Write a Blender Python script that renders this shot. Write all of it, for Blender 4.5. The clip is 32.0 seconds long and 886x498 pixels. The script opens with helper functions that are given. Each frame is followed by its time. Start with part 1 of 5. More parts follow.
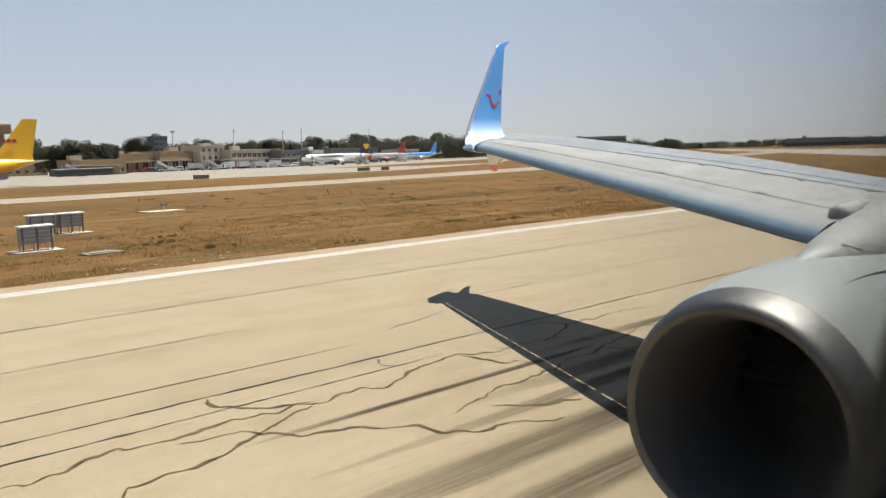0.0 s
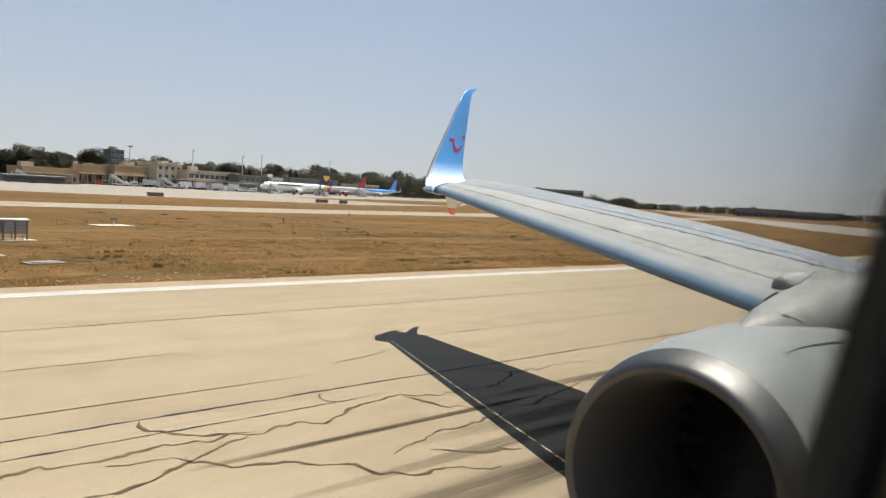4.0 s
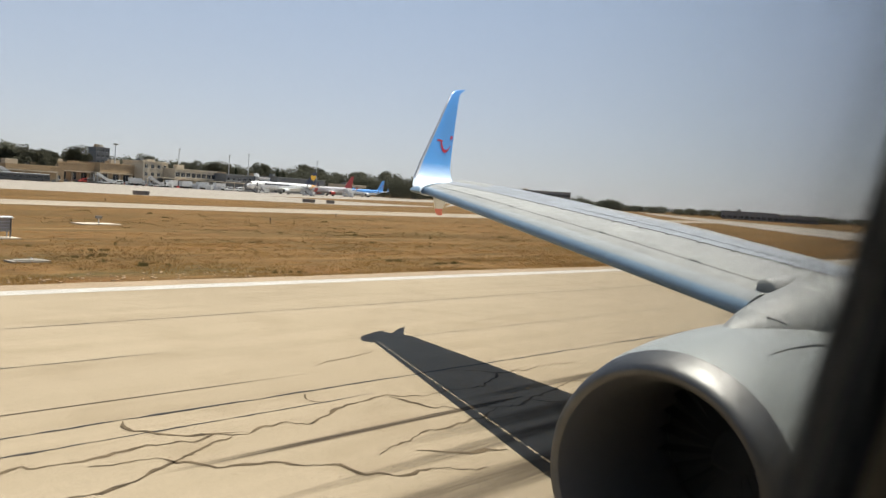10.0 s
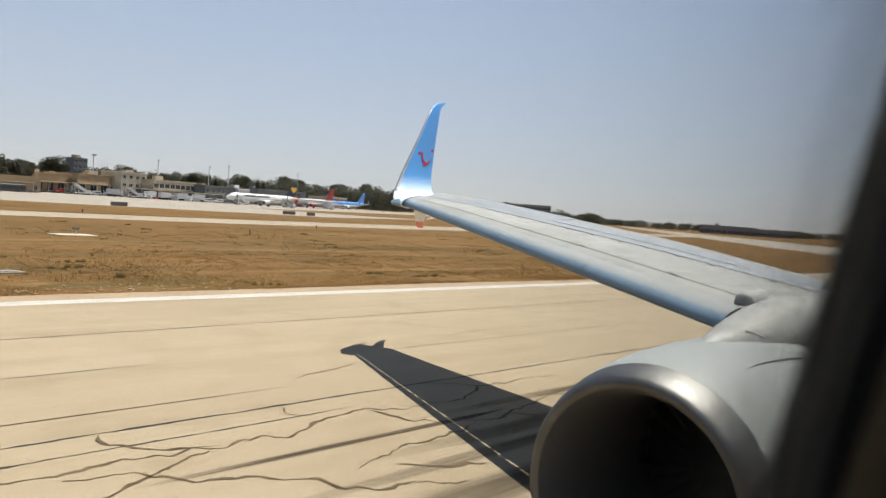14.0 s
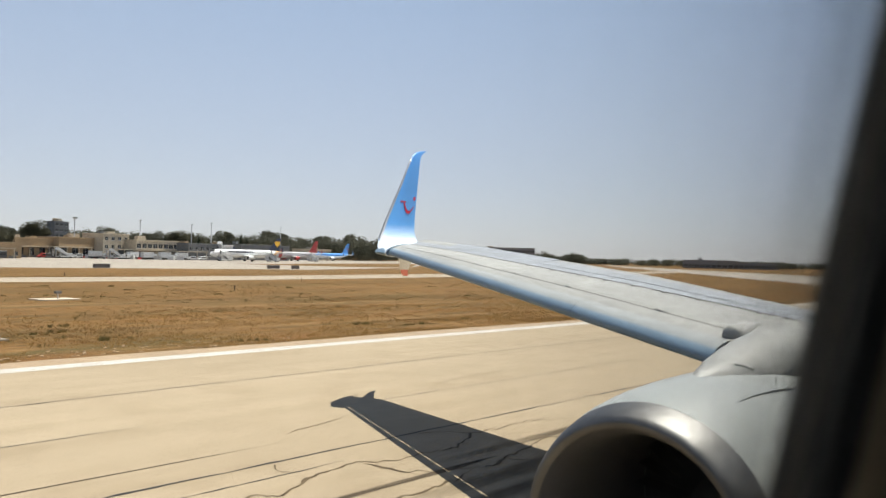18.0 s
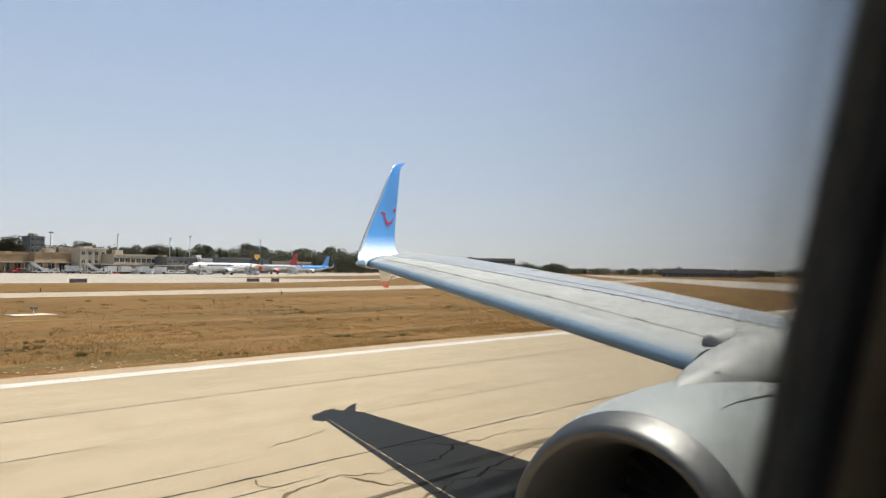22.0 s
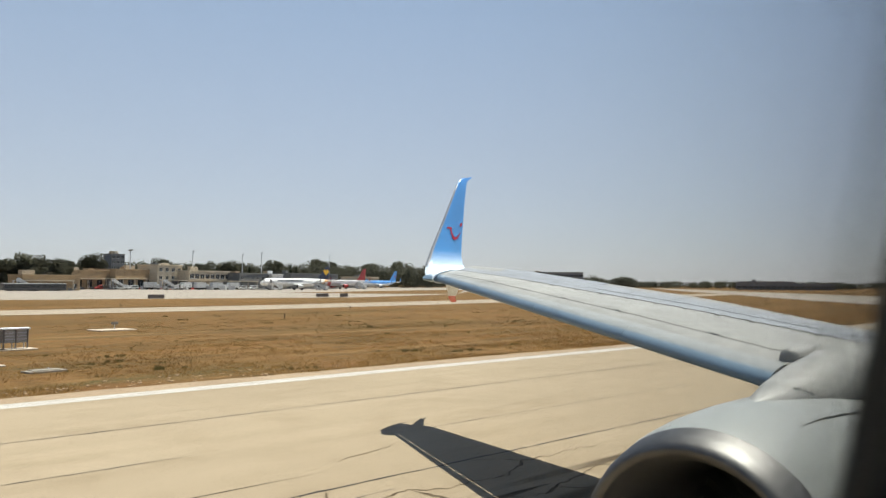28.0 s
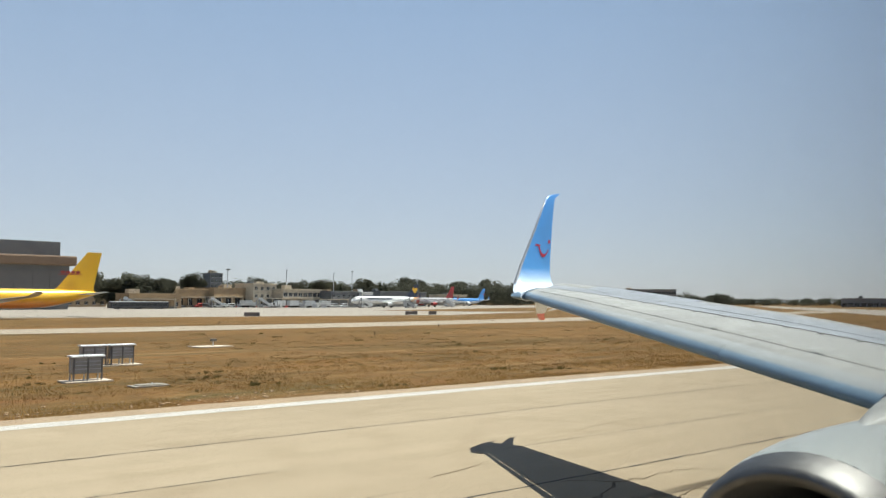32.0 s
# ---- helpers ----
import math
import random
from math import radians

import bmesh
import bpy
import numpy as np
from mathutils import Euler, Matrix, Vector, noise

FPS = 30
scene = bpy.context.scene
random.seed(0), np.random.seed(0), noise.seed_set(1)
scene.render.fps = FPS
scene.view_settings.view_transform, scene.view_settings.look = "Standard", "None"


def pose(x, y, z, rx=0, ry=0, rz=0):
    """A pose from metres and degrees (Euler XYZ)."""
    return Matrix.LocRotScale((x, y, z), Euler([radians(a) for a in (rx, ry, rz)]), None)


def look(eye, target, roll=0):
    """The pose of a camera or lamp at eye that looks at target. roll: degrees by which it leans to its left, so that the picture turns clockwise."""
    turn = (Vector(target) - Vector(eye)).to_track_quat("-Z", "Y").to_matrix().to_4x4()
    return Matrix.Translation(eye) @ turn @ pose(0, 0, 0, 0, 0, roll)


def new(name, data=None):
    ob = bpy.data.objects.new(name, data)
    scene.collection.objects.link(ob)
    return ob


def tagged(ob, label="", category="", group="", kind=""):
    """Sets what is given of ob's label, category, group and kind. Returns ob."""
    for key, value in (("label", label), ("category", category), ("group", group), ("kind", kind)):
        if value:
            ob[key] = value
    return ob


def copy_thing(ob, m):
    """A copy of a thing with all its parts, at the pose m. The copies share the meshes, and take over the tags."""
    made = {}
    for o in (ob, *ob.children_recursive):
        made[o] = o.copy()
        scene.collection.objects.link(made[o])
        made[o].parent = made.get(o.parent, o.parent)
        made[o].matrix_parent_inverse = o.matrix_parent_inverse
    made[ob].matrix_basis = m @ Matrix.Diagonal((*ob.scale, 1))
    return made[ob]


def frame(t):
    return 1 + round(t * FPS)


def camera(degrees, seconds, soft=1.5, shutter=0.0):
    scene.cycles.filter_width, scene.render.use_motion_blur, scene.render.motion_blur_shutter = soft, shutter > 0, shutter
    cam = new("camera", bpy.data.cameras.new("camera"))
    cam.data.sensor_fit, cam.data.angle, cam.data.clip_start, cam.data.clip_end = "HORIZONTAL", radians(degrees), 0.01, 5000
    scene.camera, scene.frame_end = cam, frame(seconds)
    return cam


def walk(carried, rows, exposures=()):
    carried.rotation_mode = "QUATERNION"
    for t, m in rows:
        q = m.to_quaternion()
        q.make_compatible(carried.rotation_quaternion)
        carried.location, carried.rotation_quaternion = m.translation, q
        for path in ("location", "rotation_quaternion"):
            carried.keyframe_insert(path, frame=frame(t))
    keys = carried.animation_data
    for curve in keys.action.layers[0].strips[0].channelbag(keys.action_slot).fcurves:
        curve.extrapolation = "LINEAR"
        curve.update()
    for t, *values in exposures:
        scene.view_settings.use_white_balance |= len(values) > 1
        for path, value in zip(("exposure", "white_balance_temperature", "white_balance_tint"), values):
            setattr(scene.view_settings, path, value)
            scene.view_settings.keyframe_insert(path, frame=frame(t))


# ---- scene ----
cam = camera(58.1, 32.0, soft=1.12)
# focused out on the wing, so that the window frame close by is out of focus
cam.data.dof.use_dof, cam.data.dof.focus_distance, cam.data.dof.aperture_fstop = True, 15.0, 4.6
EYE = (-8.221, 1.516, 3.826)
# seconds, tilt, lean, turn of the hand-held camera at the cabin window
TURNS = [
    (0.0, 83.21, 1.86, -41.53),
    (0.5, 85.68, -0.08, -41.49),
    (1.0, 86.16, -1.49, -43.49),
    (1.5, 86.36, -2.24, -44.19),
    (2.0, 85.97, -3.00, -44.25),
    (2.5, 85.87, -3.21, -44.25),
    (3.0, 86.07, -3.07, -44.14),
    (3.5, 86.07, -3.20, -44.32),
    (5.5, 86.53, -2.92, -44.76),
    (6.0, 86.63, -3.02, -44.94),
    (6.5, 86.29, -3.19, -44.93),
    (7.0, 85.91, -3.74, -44.82),
    (7.5, 84.85, -4.16, -44.43),
    (8.0, 86.33, -3.81, -45.17),
    (8.5, 86.70, -3.36, -45.15),
    (9.0, 86.40, -3.60, -45.12),
    (9.5, 86.52, -3.68, -45.31),
    (10.0, 86.25, -3.62, -45.35),
    (10.5, 86.20, -3.82, -45.46),
    (11.0, 86.02, -3.89, -45.40),
    (11.5, 86.01, -4.01, -45.00),
    (12.0, 86.17, -4.00, -45.13),
    (12.5, 86.36, -3.80, -44.54),
    (13.0, 86.74, -3.37, -45.54),
    (13.5, 86.75, -3.95, -46.09),
    (15.5, 89.44, -2.03, -48.50),
    (16.0, 89.67, -1.90, -47.70),
    (16.5, 90.16, -1.46, -47.16),
    (17.0, 90.15, -1.47, -47.03),
    (17.5, 90.37, -1.26, -47.45),
    (18.0, 90.66, -1.32, -47.84),
    (18.5, 90.54, -1.70, -47.25),
    (19.0, 90.76, -1.49, -47.33),
    (19.5, 90.89, -1.61, -47.82),
    (20.0, 90.93, -1.44, -48.19),
    (20.5, 91.11, -1.26, -48.49),
    (21.0, 91.37, -0.90, -50.13),
    (21.5, 91.52, -0.82, -49.85),
    (22.0, 91.49, -0.73, -49.23),
    (22.5, 91.64, -0.60, -48.86),
    (23.0, 91.73, -0.66, -48.87),
    (23.5, 91.76, -0.79, -48.76),
    (24.0, 91.77, -0.84, -48.22),
    (24.5, 91.89, -0.63, -47.52),
    (25.0, 91.96, -0.61, -47.09),
    (25.5, 91.94, -0.68, -46.84),
    (27.5, 92.38, -0.43, -45.51),
    (28.0, 92.47, -0.40, -44.43),
    (28.5, 92.58, -0.39, -42.74),
    (29.0, 92.68, -0.29, -41.84),
    (29.5, 92.86, -0.23, -40.69),
    (30.0, 92.90, -0.32, -39.53),
    (30.5, 93.12, -0.24, -38.32),
    (31.0, 93.29, -0.26, -37.22),
    (31.5, 93.48, -0.23, -37.43),
    (32.0, 93.70, -0.29, -38.11),
]
walk(cam, [(t, pose(*EYE, tilt, lean, turn)) for t, tilt, lean, turn in TURNS],
     exposures=[(0.0, 1.10, 6500, 10), (13.0, 1.10, 6500, 10), (17.0, 1.22, 6500, 10), (21.0, 1.18, 6450, 10), (25.5, 1.26, 6450, 10), (28.0, 1.10, 6450, 8), (29.0, 1.02, 6150, 7), (30.5, 1.12, 6550, 8), (32.0, 1.10, 6250, 6)])

# ---- light: a high summer sun in a hazy sky ----
SUN_HEIGHT, SUN_SIDE = radians(70.5), radians(91)
world = bpy.data.worlds.new("sky")
scene.world = world
world.use_nodes = True
wn = world.node_tree.nodes
sky = wn.new("ShaderNodeTexSky")
sky.sky_type = "NISHITA"
sky.sun_disc = False
sky.sun_elevation, sky.sun_rotation = SUN_HEIGHT, SUN_SIDE
sky.altitude, sky.air_density, sky.dust_density, sky.ozone_density = 0, 0.75, 0.4, 1.8
haze = wn.new("ShaderNodeMix")      # summer haze, thick at the horizon and thin overhead
haze.data_type = "RGBA"
low_haze = wn.new("ShaderNodeMix")
low_haze.data_type = "RGBA"
low_haze.inputs["A"].default_value, low_haze.inputs["B"].default_value = (5.35, 5.10, 5.12, 1), (4.05, 5.0, 6.3, 1)
where = wn.new("ShaderNodeTexCoord")
axes = wn.new("ShaderNodeSeparateXYZ")
depth = wn.new("ShaderNodeValToRGB")
for at, f in ((0.0, 0.85), (0.10, 0.74), (0.30, 0.60), (0.46, 0.48), (0.66, 0.15), (0.9, 0.02)):
    e = depth.color_ramp.elements[0] if at == 0.0 else depth.color_ramp.elements.new(at)
    e.position, e.color = at, (f, f, f, 1)
depth.color_ramp.elements[-1].color = (0.0, 0.0, 0.0, 1)
world.node_tree.links.new(where.outputs["Generated"], axes.inputs[0])
rise = wn.new("ShaderNodeMapRange")
rise.inputs["From Max"].default_value = 0.42
world.node_tree.links.new(axes.outputs["Z"], rise.inputs["Value"])
world.node_tree.links.new(rise.outputs["Result"], low_haze.inputs["Factor"])
world.node_tree.links.new(low_haze.outputs["Result"], haze.inputs["B"])
world.node_tree.links.new(axes.outputs["Z"], depth.inputs[0])
world.node_tree.links.new(depth.outputs[0], haze.inputs["Factor"])
world.node_tree.links.new(sky.outputs[0], haze.inputs["A"])
world.node_tree.links.new(haze.outputs["Result"], wn["Background"].inputs[0])
wn["Background"].inputs[1].default_value = 0.072
lamp = bpy.data.lights.new("sun", "SUN")
lamp.energy, lamp.angle, lamp.color = 5.0, radians(0.53), (1.0, 0.93, 0.81)
sun = new("sun", lamp)
sun_way = Vector((math.sin(SUN_SIDE) * math.cos(SUN_HEIGHT), math.cos(SUN_SIDE) * math.cos(SUN_HEIGHT), math.sin(SUN_HEIGHT)))
sun.matrix_world = look(sun_way * 100, (0, 0, 0))


# ---- materials ----
def material(name, color, rough=0.6, metal=0.0, other=None, size=1.0, fine=None, bump=0.0, bump_size=None, spec=0.5, coat=0.0, per_piece=0.0, through_light=0.0):
    """A procedural surface: two colours mixed by coarse noise, darkened and lightened by a fine grain, with relief."""
    m = bpy.data.materials.new(name)
    m.use_nodes = True
    n, l = m.node_tree.nodes, m.node_tree.links
    b = n["Principled BSDF"]
    b.inputs["Roughness"].default_value = rough
    b.inputs["Metallic"].default_value = metal
    b.inputs["Specular IOR Level"].default_value = spec
    b.inputs["Coat Weight"].default_value = coat
    b.inputs["Base Color"].default_value = (*color, 1)
    co = n.new("ShaderNodeTexCoord")
    out = None
    if other:
        big = n.new("ShaderNodeTexNoise")
        big.inputs["Scale"].default_value = 1 / size
        big.inputs["Detail"].default_value = 6
        big.inputs["Roughness"].default_value = 0.6
        l.new(co.outputs["Object"], big.inputs["Vector"])
        ramp = n.new("ShaderNodeValToRGB")
        ramp.color_ramp.elements[0].position, ramp.color_ramp.elements[1].position = 0.35, 0.68
        ramp.color_ramp.elements[0].color, ramp.color_ramp.elements[1].color = (*color, 1), (*other, 1)
        l.new(big.outputs["Fac"], ramp.inputs[0])
        out = ramp.outputs[0]
    if fine:
        small = n.new("ShaderNodeTexNoise")
        small.inputs["Scale"].default_value = 1 / fine
        small.inputs["Detail"].default_value = 4
        l.new(co.outputs["Object"], small.inputs["Vector"])
        mul = n.new("ShaderNodeMix")
        mul.data_type, mul.blend_type = "RGBA", "MULTIPLY"
        mul.inputs["Factor"].default_value = 1.0
        grain = n.new("ShaderNodeMapRange")
        grain.inputs["From Min"].default_value, grain.inputs["From Max"].default_value = 0.3, 0.7
        grain.inputs["To Min"].default_value, grain.inputs["To Max"].default_value = 0.82, 1.14
        l.new(small.outputs["Fac"], grain.inputs["Value"])
        if out:
            l.new(out, mul.inputs["A"])
        else:
            mul.inputs["A"].default_value = (*color, 1)
        l.new(grain.outputs["Result"], mul.inputs["B"])
        out = mul.outputs["Result"]
    if per_piece:
        info = n.new("ShaderNodeObjectInfo")
        vary = n.new("ShaderNodeMapRange")
        vary.inputs["To Min"].default_value, vary.inputs["To Max"].default_value = 1 - per_piece, 1 + per_piece
        l.new(info.outputs["Random"], vary.inputs["Value"])
        mul2 = n.new("ShaderNodeMix")
        mul2.data_type, mul2.blend_type = "RGBA", "MULTIPLY"
        mul2.inputs["Factor"].default_value = 1.0
        if out:
            l.new(out, mul2.inputs["A"])
        else:
            mul2.inputs["A"].default_value = (*color, 1)
        l.new(vary.outputs["Result"], mul2.inputs["B"])
        out = mul2.outputs["Result"]
    if out:
        l.new(out, b.inputs["Base Color"])
    if bump:
        rel = n.new("ShaderNodeTexNoise")
        rel.inputs["Scale"].default_value = 1 / (bump_size or fine or 0.05)
        rel.inputs["Detail"].default_value = 5
        l.new(co.outputs["Object"], rel.inputs["Vector"])
        bp = n.new("ShaderNodeBump")
        bp.inputs["Strength"].default_value = bump
        bp.inputs["Distance"].default_value = 0.02
        l.new(rel.outputs["Fac"], bp.inputs["Height"])
        l.new(bp.outputs[0], b.inputs["Normal"])
    if through_light:
        thin = n.new("ShaderNodeBsdfTranslucent")
        both = n.new("ShaderNodeMixShader")
        both.inputs[0].default_value = through_light
        l.new(out, thin.inputs["Color"])
        l.new(b.outputs[0], both.inputs[1])
        l.new(thin.outputs[0], both.inputs[2])
        l.new(both.outputs[0], n["Material Output"].inputs["Surface"])
    return m


def banded(name, axis, stops, rough=0.35, metal=0.0, coat=0.3, soft=False, slant=(0, 0, 0)):
    """Colour that changes along one axis, for liveries and the slat's painted sky tint: stops of (metres, colour)."""
    m = bpy.data.materials.new(name)
    m.use_nodes = True
    n, l = m.node_tree.nodes, m.node_tree.links
    b = n["Principled BSDF"]
    b.inputs["Roughness"].default_value, b.inputs["Metallic"].default_value = rough, metal
    b.inputs["Coat Weight"].default_value = coat
    co = n.new("ShaderNodeTexCoord")
    way = [0.0, 0.0, 0.0]
    way["xyz".index(axis)] = 1.0
    dot = n.new("ShaderNodeVectorMath")
    dot.operation = "DOT_PRODUCT"
    dot.inputs[1].default_value = [w + s for w, s in zip(way, slant)]
    l.new(co.outputs["Object"], dot.inputs[0])
    lo, hi = stops[0][0], stops[-1][0]
    rng = n.new("ShaderNodeMapRange")
    rng.inputs["From Min"].default_value, rng.inputs["From Max"].default_value = lo, hi
    l.new(dot.outputs["Value"], rng.inputs["Value"])
    ramp = n.new("ShaderNodeValToRGB")
    ramp.color_ramp.interpolation = "LINEAR" if soft else "CONSTANT"
    for i, (at, color) in enumerate(stops):
        e = ramp.color_ramp.elements[i] if i < 2 else ramp.color_ramp.elements.new(1)
        e.position, e.color = (at - lo) / (hi - lo), (*color, 1)
    l.new(rng.outputs["Result"], ramp.inputs[0])
    dirt = n.new("ShaderNodeTexNoise")
    dirt.inputs["Scale"].default_value, dirt.inputs["Detail"].default_value = 1.5, 6
    l.new(co.outputs["Object"], dirt.inputs["Vector"])
    fade = n.new("ShaderNodeMapRange")
    fade.inputs["From Min"].default_value, fade.inputs["From Max"].default_value = 0.3, 0.7
    fade.inputs["To Min"].default_value, fade.inputs["To Max"].default_value = 0.92, 1.04
    l.new(dirt.outputs["Fac"], fade.inputs["Value"])
    mul = n.new("ShaderNodeMix")
    mul.data_type, mul.blend_type = "RGBA", "MULTIPLY"
    mul.inputs["Factor"].default_value = 1.0
    l.new(ramp.outputs[0], mul.inputs["A"])
    l.new(fade.outputs["Result"], mul.inputs["B"])
    l.new(mul.outputs["Result"], b.inputs["Base Color"])
    return m


WING_GREY = material("wing_grey_paint", (0.279, 0.270, 0.244), 0.45, 0, (0.334, 0.326, 0.293), 1.3, 0.3)
SPOILER_GREY = material("spoiler_grey_paint", (0.250, 0.261, 0.273), 0.42, 0, (0.279, 0.290, 0.302), 1.2, 0.3)
# blue sky light on the slat's shaded lower face is put into the colour
SLAT_SKY_TINT = banded("slat_paint_with_sky_tint", "z", [(2.13, (0.24, 0.24, 0.23)), (2.165, (0.132, 0.212, 0.295)), (2.320, (0.160, 0.230, 0.300)), (2.350, (0.280, 0.288, 0.280)), (2.6, (0.305, 0.305, 0.288))], 0.45, 0.0, 0.0, True, (0, -0.1035, 0))
LIP_METAL = material("polished_lip_metal", (0.14, 0.138, 0.135), 0.5, 1.0, (0.185, 0.18, 0.175), 0.5, 0.06)
NACELLE_PAINT = material("nacelle_paint", (0.297, 0.312, 0.297), 0.45, 0, (0.332, 0.341, 0.328), 1.6, coat=0.1)
PYLON_PAINT = material("pylon_paint", (0.335, 0.335, 0.312), 0.5, 0, (0.377, 0.369, 0.343), 0.6, 0.3)
# fan and intake lining: the intake's deep shade is put into both colours
FAN_SHADE = material("fan_with_shade_in_colour", (0.018, 0.018, 0.018), 0.85, 0.0, (0.024, 0.024, 0.024), 0.3, 0.03)
LINER_SHADE = material("inlet_liner_with_shade_in_colour", (0.085, 0.085, 0.087), 0.85, 0, (0.10, 0.10, 0.10), 0.4, 0.02)
SEAM_DARK = material("seam_sealant", (0.06, 0.06, 0.065), 0.7, 0, (0.10, 0.10, 0.10), 0.1, 0.02)
MARK_GREY = material("fastener_grey", (0.19, 0.19, 0.18), 0.6, 0, (0.29, 0.29, 0.275), 0.4, 0.02)
SOFT_SEAM = material("worn_grey_sealant", (0.22, 0.22, 0.21), 0.6, 0, (0.29, 0.285, 0.27), 0.5, 0.03)
WINGLET_PAINT = banded("winglet_blue_fading_to_white", "z", [(3.9, (0.78, 0.82, 0.86)), (4.25, (0.72, 0.82, 0.92)), (4.75, (0.11, 0.345, 0.72)), (7.1, (0.085, 0.275, 0.64))], 0.3, soft=True)
STRAKE_PAINT = banded("strake_white_with_red_tip", "z", [(3.0, (0.72, 0.10, 0.06)), (3.47, (0.68, 0.70, 0.72)), (4.2, (0.68, 0.70, 0.72))], 0.35)
LOGO_RED = material("red_decal", (0.52, 0.02, 0.05), 0.4, 0, (0.46, 0.02, 0.045), 0.2, 0.02)
FUSELAGE_WHITE = material("fuselage_white", (0.592, 0.608, 0.624), 0.3, 0, (0.560, 0.576, 0.600), 2.0, 0.1, coat=0.2)
LINING_BEIGE = material("cabin_lining", (0.20, 0.17, 0.12), 0.7, 0, (0.24, 0.20, 0.14), 0.15, 0.01, 0.1, 0.004)
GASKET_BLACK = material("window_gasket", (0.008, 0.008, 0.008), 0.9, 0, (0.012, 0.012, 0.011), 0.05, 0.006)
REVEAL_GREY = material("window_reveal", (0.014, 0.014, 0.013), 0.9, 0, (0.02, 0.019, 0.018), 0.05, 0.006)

SHOULDER = material("runway_shoulder_dust", (0.242, 0.172, 0.105), 0.95, 0, (0.296, 0.213, 0.131), 2.0, 0.06, 0.12, 0.03)
APRON = material("apron_concrete", (0.235, 0.200, 0.160), 0.9, 0, (0.265, 0.230, 0.185), 25.0, 1.2)
LINE_WHITE = material("worn_white_marking", (0.405, 0.385, 0.348), 0.85, 0, (0.340, 0.316, 0.275), 1.4, 0.08)
TAXIWAY = material("dusty_taxiway_concrete", (0.238, 0.189, 0.132), 0.9, 0, (0.290, 0.238, 0.172), 8.0, 0.6)
CRACK_TAR = material("weathered_crack_tar", (0.052, 0.037, 0.022), 0.85, 0, (0.140, 0.100, 0.058), 0.35, 0.05, spec=0.12)
TAR = material("tar_crack_sealant", (0.026, 0.025, 0.025), 0.75, 0, (0.050, 0.043, 0.036), 0.3, 0.04, spec=0.12)
STRAW = material("straw_blades", (0.244, 0.139, 0.049), 0.9, 0, (0.174, 0.099, 0.033), 0.8, 0.3, spec=0.2, through_light=0.5)
WEED = material("dull_green_weeds", (0.096, 0.084, 0.030), 0.95, 0, (0.134, 0.101, 0.039), 0.5, 0.1, spec=0.2, through_light=0.5)
STRAW_PALE = material("pale_straw_blades", (0.348, 0.209, 0.069), 0.9, 0, (0.268, 0.154, 0.050), 0.9, 0.2, spec=0.2, through_light=0.5)
STRAW_RED = material("reddish_dry_blades", (0.186, 0.096, 0.033), 0.9, 0, (0.244, 0.132, 0.044), 0.9, 0.2, spec=0.2, through_light=0.5)
SLAB_GREY = material("weathered_grey_slab", (0.20, 0.175, 0.14), 0.95, 0, (0.28, 0.245, 0.195), 0.4, 0.04, 0.2)
STONE = material("pale_stones", (0.40, 0.28, 0.17), 0.9, 0, (0.32, 0.215, 0.125), 0.2, 0.03, 0.2)
PAD = material("pale_concrete_pad", (0.42, 0.35, 0.26), 0.9, 0, (0.50, 0.42, 0.33), 0.6, 0.05, 0.2)
LEAF = material("dark_tree_leaves", (0.080, 0.079, 0.053), 0.85, 0, (0.105, 0.103, 0.070), 1.5, 0.3, spec=0.2, per_piece=0.25, through_light=0.3)
CYPRESS = material("cypress_leaves", (0.018, 0.028, 0.014), 0.85, 0, (0.03, 0.04, 0.02), 1.0, 0.2, spec=0.2)
BARK = material("bark", (0.12, 0.09, 0.06), 0.9, 0, (0.18, 0.14, 0.10), 0.4, 0.06)
CREAM = material("cream_render", (0.40, 0.34, 0.25), 0.9, 0, (0.46, 0.395, 0.30), 4.0, 0.4)
OCHRE = material("ochre_limestone", (0.29, 0.205, 0.12), 0.9, 0, (0.35, 0.255, 0.155), 3.0, 0.3)
GREY_WALL = material("grey_panels", (0.12, 0.12, 0.12), 0.7, 0, (0.16, 0.16, 0.155), 5.0, 0.5)
# grey wall made paler, distance haze mixed into its colour
HAZY_GREY = material("grey_wall_with_haze", (0.24, 0.24, 0.235), 0.8, 0, (0.30, 0.295, 0.285), 6.0, 0.6)
DARK_GLASS = material("dark_window_glass", (0.02, 0.024, 0.028), 0.12, 0, (0.03, 0.034, 0.04), 2.0)
WHITE = material("white_paint", (0.577, 0.577, 0.558), 0.45, 0, (0.512, 0.512, 0.493), 1.0, 0.1)
LID_WHITE = material("white_lid_paint", (0.78, 0.78, 0.76), 0.4, 0, (0.70, 0.70, 0.68), 0.6, 0.1)
STEEL = material("galvanised_steel", (0.42, 0.42, 0.42), 0.45, 0.7, (0.5, 0.5, 0.5), 0.3, 0.03)
BOX_GREY = material("grey_sheet_metal", (0.13, 0.12, 0.11), 0.6, 0.1, (0.18, 0.165, 0.15), 0.5, 0.04)
BOX_PALE = material("pale_grey_housing", (0.30, 0.28, 0.26), 0.55, 0.1, (0.36, 0.34, 0.31), 0.5, 0.04)
BUS_DARK = material("dark_bus_paint", (0.05, 0.05, 0.052), 0.4, 0, (0.065, 0.065, 0.066), 1.0, 0.1)
BLACK = material("black_rubber", (0.02, 0.02, 0.02), 0.8, 0, (0.03, 0.03, 0.03), 0.2, 0.02)
RED = material("red_paint", (0.42, 0.05, 0.04), 0.4, 0, (0.36, 0.045, 0.04), 0.8, 0.1)
